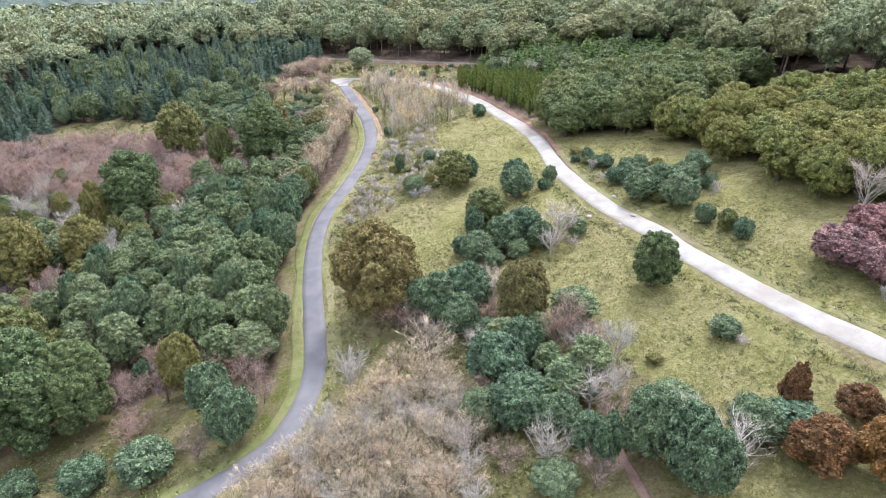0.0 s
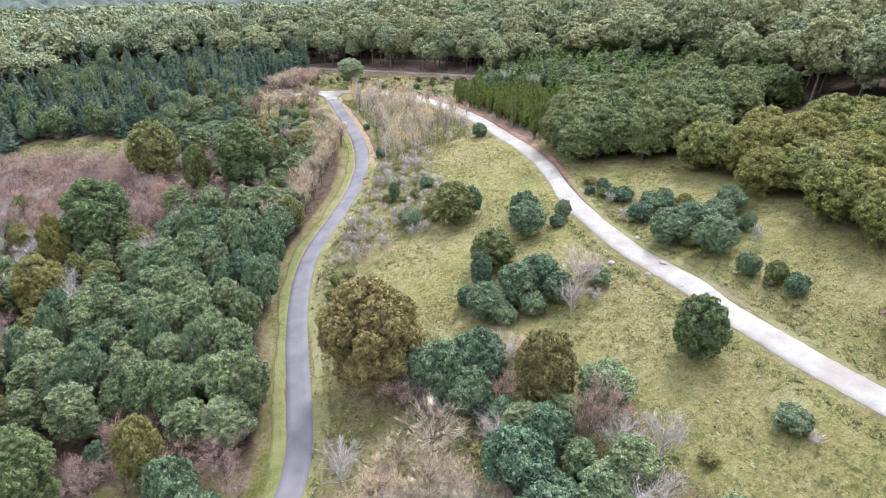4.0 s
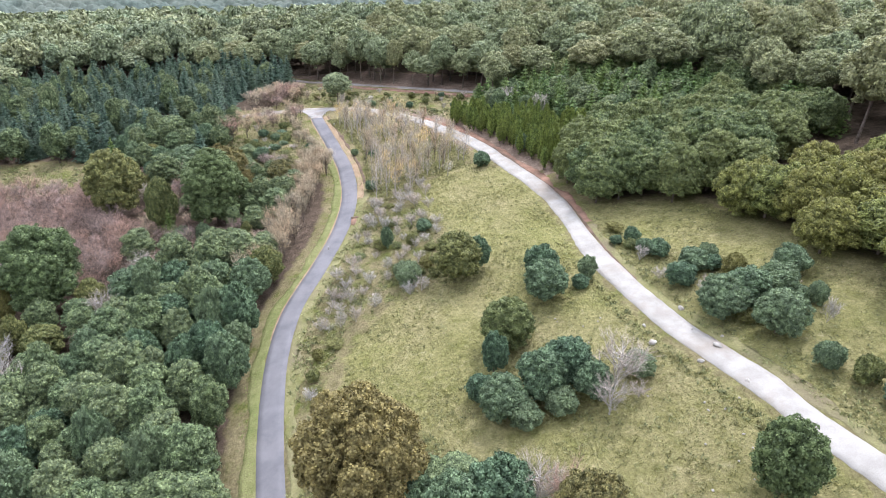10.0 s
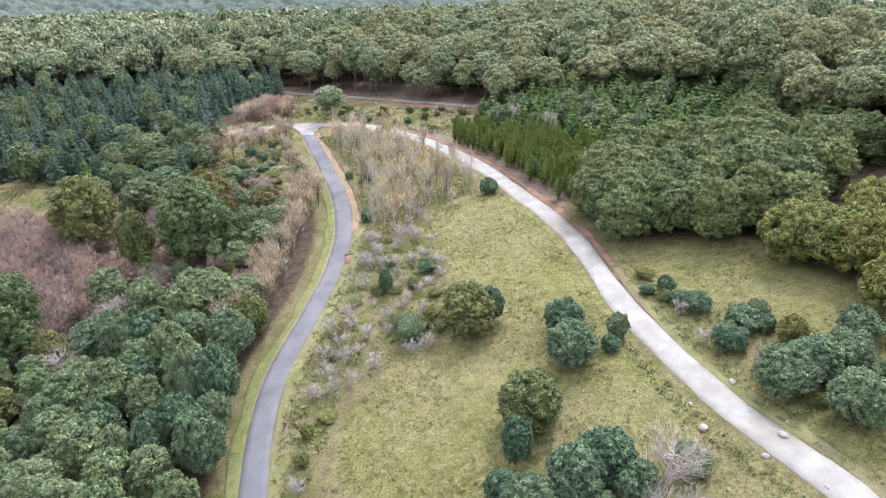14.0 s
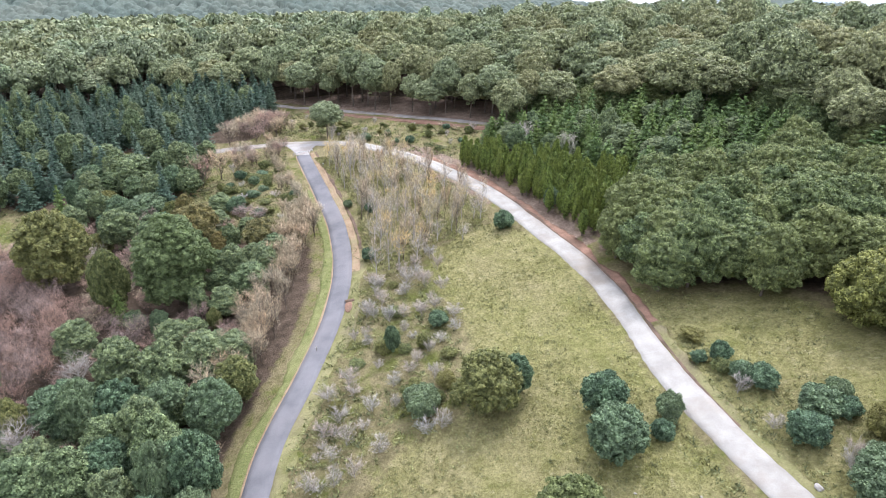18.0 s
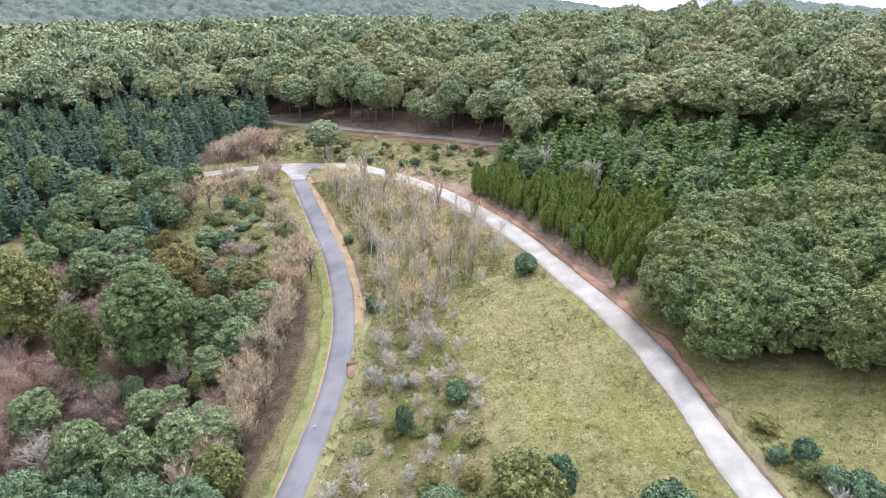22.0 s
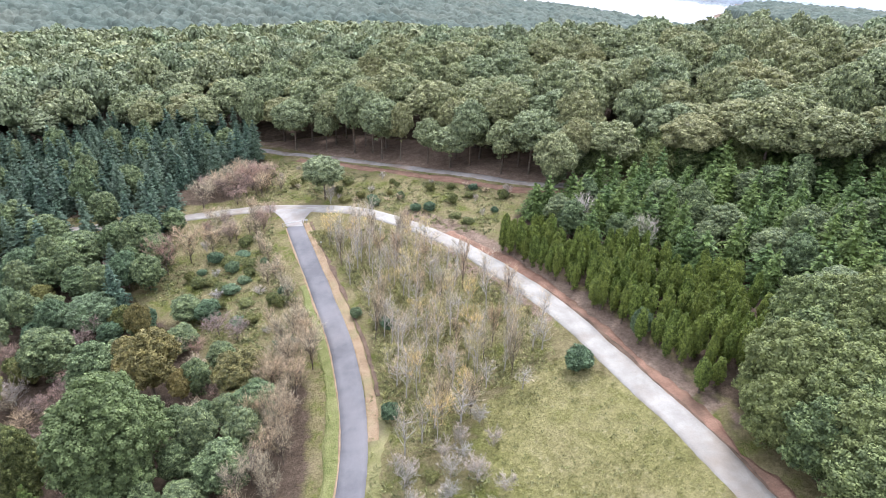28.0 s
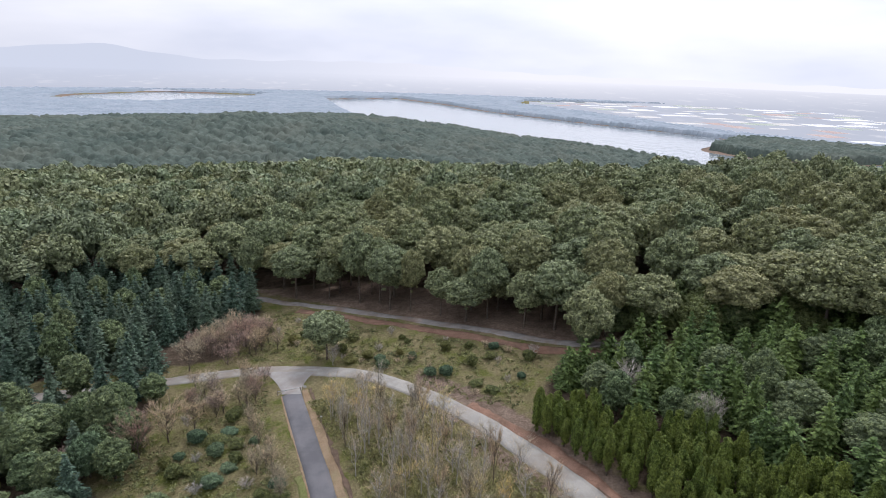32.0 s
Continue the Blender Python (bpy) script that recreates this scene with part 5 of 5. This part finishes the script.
def build_canopy(name, r0, r1, az0, az1, mat, label, wooded, tall=1.0):
    """The tops of woods far off: a sheet of domed crowns over the land."""
    rs = [r0]
    while rs[-1] < r1:
        rs.append(rs[-1] + max(3.2, rs[-1] * 0.0042))
    az = np.radians(np.arange(az0, az1, 0.2))
    R, A = np.meshgrid(rs, az, indexing="ij")
    X, Y = -17 + R * np.sin(A), 129 + R * np.cos(A)
    d, v = worley(X, Y, 11.0, 3.0)
    d2, v2 = worley(X, Y, 4.6, 8.0)
    Z = height(X, Y) + tall * (3 + 5 * v + 8.5 * np.sqrt(np.maximum(0, 1 - (d / 7.0) ** 2)) + 1.6 * np.sqrt(np.maximum(0, 1 - (d2 / 3.2) ** 2)))
    keep = wooded(X, Y)
    Z[0] -= 25
    Z = np.where(keep > 0, Z, height(X, Y) - 6)
    f = grid_faces(len(az), len(rs))
    f = f[keep.ravel()[f].max(1) > 0]
    used, f2 = np.unique(f, return_inverse=True)
    me = mesh_of(name, np.stack([X, Y, Z], -1).reshape(-1, 3)[used], f2.reshape(f.shape), mat)
    return tagged(new(name, smooth_shaded(me)), label, "forest", kind="stuff")


def off_water(x, y):
    return -np.maximum(inside(MAIN_LAKE, x, y) + 12, inside(WEST_LAKE, x, y) + 26)


build_canopy("far_forest", 585, 1500, -46, 46, FAR_LEAF, "wooded hills between the plateau and the lake", lambda x, y: np.minimum(off_water(x, y), 1))

FARMS = [(780, 1560), (1000, 1330), (1500, 1300), (2300, 1500), (2300, 2600), (500, 2650), (420, 2420), (560, 2150), (680, 1820)]


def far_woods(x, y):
    farms = inside(FARMS, x, y)
    belts = rough(x, y, 0.011, 21) + 0.8 * rough(x, y, 0.004, 22)
    return np.minimum(off_water(x, y), np.where((farms < 0) & (np.hypot(x, y) < 2900), 1, belts * 10 - 7))


build_canopy("far_forest", 1500, 2720, -46, 46, HAZE_TINTED_LEAF, "woods along the far shores, coloured pale blue for haze", far_woods, 0.62)


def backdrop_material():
    """Hazy country: pale fields and blue woods, with the haze painted in as emission."""
    m, nt = nodes_of("haze_glow_distance")
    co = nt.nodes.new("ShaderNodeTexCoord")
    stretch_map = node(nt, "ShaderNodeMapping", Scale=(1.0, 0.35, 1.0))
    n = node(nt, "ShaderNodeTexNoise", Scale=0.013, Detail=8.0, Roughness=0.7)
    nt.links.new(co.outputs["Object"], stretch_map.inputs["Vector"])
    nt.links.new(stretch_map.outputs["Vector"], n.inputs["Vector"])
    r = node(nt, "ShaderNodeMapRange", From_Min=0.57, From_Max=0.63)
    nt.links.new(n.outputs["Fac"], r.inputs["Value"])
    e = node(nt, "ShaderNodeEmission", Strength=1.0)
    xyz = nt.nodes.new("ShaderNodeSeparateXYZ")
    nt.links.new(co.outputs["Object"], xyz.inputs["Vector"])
    # painted haze: the glow pales to an air colour northwards, whiter eastwards
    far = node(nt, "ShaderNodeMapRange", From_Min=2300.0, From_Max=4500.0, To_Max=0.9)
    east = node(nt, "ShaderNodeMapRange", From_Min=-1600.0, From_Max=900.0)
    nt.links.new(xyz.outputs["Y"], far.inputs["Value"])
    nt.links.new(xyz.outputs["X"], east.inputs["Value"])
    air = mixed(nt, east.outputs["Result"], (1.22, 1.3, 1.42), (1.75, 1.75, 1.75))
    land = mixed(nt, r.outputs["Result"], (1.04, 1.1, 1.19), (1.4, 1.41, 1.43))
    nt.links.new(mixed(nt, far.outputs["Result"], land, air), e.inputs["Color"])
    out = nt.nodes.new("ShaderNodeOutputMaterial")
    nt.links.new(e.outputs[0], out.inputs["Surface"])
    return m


HAZE_GLOW_M = backdrop_material()


# hills as plain emission: haze painted pale blue, turning white to the east
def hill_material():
    m, nt = nodes_of("haze_glow_hills")
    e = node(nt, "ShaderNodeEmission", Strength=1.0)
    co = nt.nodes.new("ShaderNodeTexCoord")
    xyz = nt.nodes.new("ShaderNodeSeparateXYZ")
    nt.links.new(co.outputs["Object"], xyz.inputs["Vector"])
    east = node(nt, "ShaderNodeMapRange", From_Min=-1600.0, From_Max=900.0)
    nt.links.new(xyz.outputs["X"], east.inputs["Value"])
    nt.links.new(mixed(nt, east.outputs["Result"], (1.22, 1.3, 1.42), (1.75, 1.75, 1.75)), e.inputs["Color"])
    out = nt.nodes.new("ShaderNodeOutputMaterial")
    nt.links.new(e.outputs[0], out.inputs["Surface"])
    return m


def build_far_plain():
    rs, az = np.linspace(1300, 4760, 90), np.radians(np.arange(-75, 76, 1.0))
    R, A = np.meshgrid(rs, az, indexing="ij")
    X, Y = -17 + R * np.sin(A), 129 + R * np.cos(A)
    Z = height(X, Y) + 4 * smooth(R, 2650, 2700) + 0.6 + 1.0 * rough(X, Y, 0.004, 5)
    f = grid_faces(len(az), len(rs))
    keep = np.maximum((R > 2640).astype(float), inside(FARMS, X, Y) > 0).ravel()
    f = f[keep[f].min(1) > 0]
    me = mesh_of("backdrop", np.stack([X, Y, Z], -1).reshape(-1, 3), f, HAZE_GLOW_M)
    tagged(new("backdrop", smooth_shaded(me)), "glowing backdrop farmland painted paler with haze towards the horizon", "farmland", kind="structure")


build_far_plain()

# field colours bleached: part of the haze is painted into them
FIELD_MATS = [surface("field_" + k, a, b, 0.02, 0.2, 0.95, 0.0) for k, a, b in (
    ("straw", (0.6, 0.58, 0.52), (0.72, 0.7, 0.65)), ("soil", (0.48, 0.37, 0.33), (0.56, 0.45, 0.4)), ("netted", (0.78, 0.79, 0.8), (0.86, 0.87, 0.88)), ("green", (0.4, 0.45, 0.36), (0.5, 0.54, 0.45)))]


def build_fields():
    """Strips of farmland beyond the lake, each a sheet laid over the land."""
    rng = random.Random(14)
    a = radians(24)
    for i in range(26):
        for j in range(16):
            u, v = (i - 4) * 115 + rng.uniform(-20, 20), j * 78 + rng.uniform(-12, 12)
            w, d = rng.uniform(50, 108), rng.uniform(26, 70)
            corners = [(600 + (u + p) * math.cos(a) - (v + q) * math.sin(a) * 0.4, 1180 + (u + p) * math.sin(a) * 0.25 + (v + q) * 1.15) for p, q in ((0, 0), (w, 0), (w, d), (0, d))]
            if rng.random() < 0.3 or min(float(inside(FARMS, np.array([x]), np.array([y]))[0]) for x, y in corners) < 8:
                continue
            n = 5
            g = [((1 - s) * ((1 - t) * np.array(corners[0]) + t * np.array(corners[1])) + s * ((1 - t) * np.array(corners[3]) + t * np.array(corners[2]))) for s in np.linspace(0, 1, n) for t in np.linspace(0, 1, n)]
            g = np.array(g)
            k = rng.choice((0, 0, 1, 2, 2, 3))
            me = mesh_of("field", np.column_stack([g, height(g[:, 0], g[:, 1]) + 4.5]), grid_faces(n, n), FIELD_MATS[k])
            tagged(new("field", me), ("pale straw-coloured field beyond the lake", "reddish ploughed field beyond the lake", "field under white netting beyond the lake", "green crop field beyond the lake")[k], "field", "fields beyond the lake", kind="structure")


build_fields()


def build_hills():
    az = np.radians(np.arange(-70, 71, 0.5))
    a = np.degrees(az)
    top = 74 + 4750 * np.tan(np.radians(-0.55 - 0.45 * smooth(a, -8, 12) + 0.95 * np.exp(-((a + 24) / 5) ** 2) + 0.5 * np.exp(-((a + 33) / 4) ** 2) + 0.35 * np.exp(-((a - 2) / 9) ** 2) + 0.06 * np.sin(a * 1.3)))
    v = [np.stack([-17 + 4750 * np.sin(az), 129 + 4750 * np.cos(az), z], 1) for z in (top * 0 - 90, top)]
    v.append(np.stack([-17 + 4860 * np.sin(az), 129 + 4860 * np.cos(az), top * 0 - 90], 1))
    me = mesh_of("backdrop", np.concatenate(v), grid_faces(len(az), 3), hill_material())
    tagged(new("backdrop", me), "glowing backdrop hills painted in pale haze blue on the horizon", "hills", kind="structure")


build_hills()

# ---- low growth ----


def build_tufts(name, outlines, count, size, blades, leaf, label, seed, clear=2.3, squat=1.0):
    rng = np.random.RandomState(seed)
    heap = Heap()
    box = np.array([p for o in outlines for p in o])
    x, y = rng.uniform(box[:, 0].min(), box[:, 0].max(), count * 4), rng.uniform(box[:, 1].min(), box[:, 1].max(), count * 4)
    ok = np.max([inside(o, x, y) for o in outlines], 0) > 0
    for line, w in ((ASPHALT, 2), (GRAVEL, 2.4), (TRACK, 1.3)):
        ok &= from_line(line, x, y) > w + clear - 1.8
    ok &= rough(x, y, 0.35, seed) + rng.uniform(-0.6, 0.6, len(x)) > -0.1
    x, y = x[ok][:count], y[ok][:count]
    n = len(x) * blades
    p = np.repeat(np.stack([x, y, height(x, y)], 1), blades, 0)
    s = np.repeat(size * rng.uniform(0.5, 1.4, len(x)), blades)[:, None]
    p[:, :2] += rng.normal(0, 0.45, (n, 2)) * s
    a = rng.uniform(0, 6.28, n)
    side = np.stack([np.cos(a), np.sin(a), 0 * a], 1)
    tip = np.stack([rng.normal(0, 0.6, n), rng.normal(0, 0.6, n), squat * rng.uniform(0.5, 1.1, n)], 1)
    v = np.stack([p - side * s * 0.22, p + side * s * 0.22, p + tip * s], 1).reshape(-1, 3)
    heap.add(v, np.arange(n * 3).reshape(-1, 3))
    return tagged(new(name, heap.mesh(name, LEAF[leaf])), label, "grass", kind="stuff")


build_tufts("grass", [MEADOW, RIGHT_MEADOW, GLADE], 34000, 0.26, 5, "grass", "tussocky yellow-green meadow grass", 51)
build_tufts("bracken", [SCRUB, WEST_SCRUB, WEST_VERGE, WEST_GLADE, CLEARING, UNDERGROWTH], 22000, 0.5, 9, "scrub", "low bracken and rough scrub growth", 52, squat=0.7)
build_tufts("grass", [BIRCHES], 7000, 0.4, 7, "grass", "straw-coloured grass under the birches", 60, squat=0.8)
build_tufts("bracken", [BIRCHES], 2000, 0.55, 9, "scrub", "olive bracken under the birches", 53, squat=0.7)
build_tufts("bracken", [MEADOW, RIGHT_MEADOW], 5000, 0.36, 6, "scrub", "brownish tussocks scattered in the meadow", 54, squat=0.7)


def band(line, a, b):
    """The outline of a band along a line, between a and b metres to its left."""
    t = np.gradient(line, axis=0)
    t /= np.linalg.norm(t, axis=1)[:, None]
    n = np.stack([-t[:, 1], t[:, 0]], 1)
    return [tuple(p) for p in (line + n * a)[::4]] + [tuple(p) for p in (line + n * b)[::-4]]


build_tufts("grass", [band(ASPHALT, 2.2, 4.6)], 3000, 0.24, 6, "verge", "fresh green grass along the asphalt", 55, 1.8)
build_tufts("grass", [band(ASPHALT[:170], -5.4, -2.2)], 3600, 0.3, 6, "grass", "dry grass along the asphalt", 56, 1.8)
NEAR_GRAVEL = GRAVEL[(GRAVEL[:, 1] < 140) & (GRAVEL[:, 1] > 40)]
build_tufts("bracken", [band(NEAR_GRAVEL, -5.6, -3.2)], 2600, 0.42, 9, "scrub", "rough brown heath along the roadside ditch", 57, 1.8, 0.8)
build_tufts("bracken", [band(NEAR_GRAVEL, -4.9, -3.6)], 900, 0.5, 9, "understory", "dark rushes in the roadside ditch", 58, 1.8, 0.8)
build_tufts("bracken", [band(NEAR_GRAVEL, 2.6, 7.5)], 4200, 0.36, 7, "scrub", "rough brown growth beside the gravel road", 59, 1.8, 0.7)


# ---- small things by the roads ----
def part(name, bm, mat, parent=None, label=""):
    me = bpy.data.meshes.new(name)
    bm.to_mesh(me)
    bm.free()
    me.materials.append(mat)
    ob = new(name, me)
    ob.parent = parent
    return tagged(ob, label) if label else ob


def rod(a, b, r, sides=8):
    bm = bmesh.new()
    a, b = Vector(a), Vector(b)
    m = Matrix.Translation((a + b) / 2) @ (b - a).to_track_quat("Z", "Y").to_matrix().to_4x4()
    bmesh.ops.create_cone(bm, cap_ends=True, segments=sides, radius1=r, radius2=r * 0.92, depth=(b - a).length, matrix=m)
    return bm


GALVANISED = surface("galvanised_steel", (0.5, 0.5, 0.5), (0.62, 0.62, 0.61), 2.0, 12.0, 0.5, 0.1, metal=0.4)
TIMBER = surface("weathered_timber", (0.3, 0.26, 0.21), (0.42, 0.38, 0.32), 1.5, 14.0)
SIGN_M = surface("sign_enamel", (0.72, 0.72, 0.68), (0.8, 0.8, 0.77), 2.0, 14.0, 0.5, 0.0)


def build_gate(ax, ay, bx, by):
    za, zb = ground_z(ax, ay), ground_z(bx, by)
    gate = tagged(new("boom_gate"), "low pale boom gate closing the asphalt road", "gate")
    gate.location = (ax, ay, za)
    d = Vector((bx - ax, by - ay, zb - za))
    part("post", rod((0, 0, -0.3), (0, 0, 1.0), 0.09), TIMBER, gate)
    part("post", rod(d + Vector((0, 0, -0.3)), d + Vector((0, 0, 1.0)), 0.09), TIMBER, gate)
    part("boom", rod((0, 0, 0.82), d + Vector((0, 0, 0.82)), 0.065), GALVANISED, gate, "pale steel boom")
    part("brace", rod((0, 0, 0.15), d * 0.45 + Vector((0, 0, 0.8)), 0.04), GALVANISED, gate)


build_gate(-39.4, 240.4, -35.0, 240.9)


def build_sign(x, y, h, w):
    sign = tagged(new("sign"), "small pale sign on a timber post", "sign", "signs by the junction")
    sign.location = (x, y, ground_z(x, y))
    part("post", rod((0, 0, -0.3), (0, 0, h), 0.05), TIMBER, sign)
    bm = bmesh.new()
    bmesh.ops.create_cube(bm, size=1, matrix=Matrix.Translation((0, -0.07, h - w * 0.4)) @ Matrix.Diagonal((w, 0.03, w * 0.75, 1)))
    bmesh.ops.bevel(bm, geom=bm.edges[:], offset=0.008, segments=1, affect="EDGES")
    part("plate", bm, SIGN_M, sign, "pale blank sign plate")


build_sign(-34.0, 240.2, 1.5, 0.6)
build_sign(-29.6, 229.4, 1.0, 0.35)
build_sign(-21.5, 150.5, 0.9, 0.25)


def rock_mesh(seed):
    rng, heap = np.random.RandomState(seed), Heap()
    v, f = ICO2
    cut = v.copy()
    for _ in range(7):
        n = rng.normal(0, 1, 3)
        n /= np.linalg.norm(n)
        over = np.maximum(0, cut @ n - rng.uniform(0.55, 0.85))
        cut = cut - over[:, None] * n
    heap.add(cut * [1, 0.75, 0.55], f)
    return heap.mesh("rock", ROCK_M)


ROCKS = [rock_mesh(s) for s in range(4)]


def rock(x, y, r, label="pale weathered field stone lying in grass"):
    ob = new("rock", RNG.choice(ROCKS))
    ob.matrix_world = Matrix.LocRotScale((x, y, ground_z(x, y) + r * 0.2), Euler((0, 0, RNG.uniform(0, 6.28))), (r, r, r))
    tagged(ob, label, "rock", "stones by the gravel road")


for stone_x, stone_y, stone_r in [(28.6, 105.4, 0.75), (34.5, 111.4, 0.6), (35.9, 102.2, 0.7), (34.2, 106.5, 0.35), (37.1, 103.9, 0.3), (32.9, 100, 0.5), (36.5, 95.1, 0.45), (28.7, 109.2, 0.4)]:
    rock(stone_x, stone_y, stone_r, "pale boulder beside the gravel road")
for _ in range(26):
    s = RNG.uniform(0, 1)
    rock(38 - 16 * s + RNG.uniform(-7, 3), 70 + 50 * s + RNG.uniform(-6, 6), RNG.uniform(0.12, 0.24))

# washed-out culvert head by the asphalt
culvert = tagged(new("culvert"), "washed-out culvert mouth in red clay by the road", "culvert")
culvert.location = (-17.2, 162, ground_z(-17.2, 162))
bm = bmesh.new()
bmesh.ops.create_cone(bm, cap_ends=False, segments=14, radius1=0.42, radius2=0.42, depth=1.6, matrix=Matrix.Translation((0, 0.9, 0.0)) @ Euler((0, radians(90), radians(20))).to_matrix().to_4x4())
part("pipe", bm, DITCH_M, culvert, "dark concrete drain pipe")
bm = bmesh.new()
bmesh.ops.create_icosphere(bm, subdivisions=3, radius=1)
for vert in bm.verts:
    q = vert.co.copy()
    vert.co = Vector((q.x * 0.75, q.y * 1.9 - 0.6, q.z * 0.22 + 0.1 * noise.noise(q * 2.3)))
part("spoil", bm, RED_M, culvert, "bare red clay spoil")
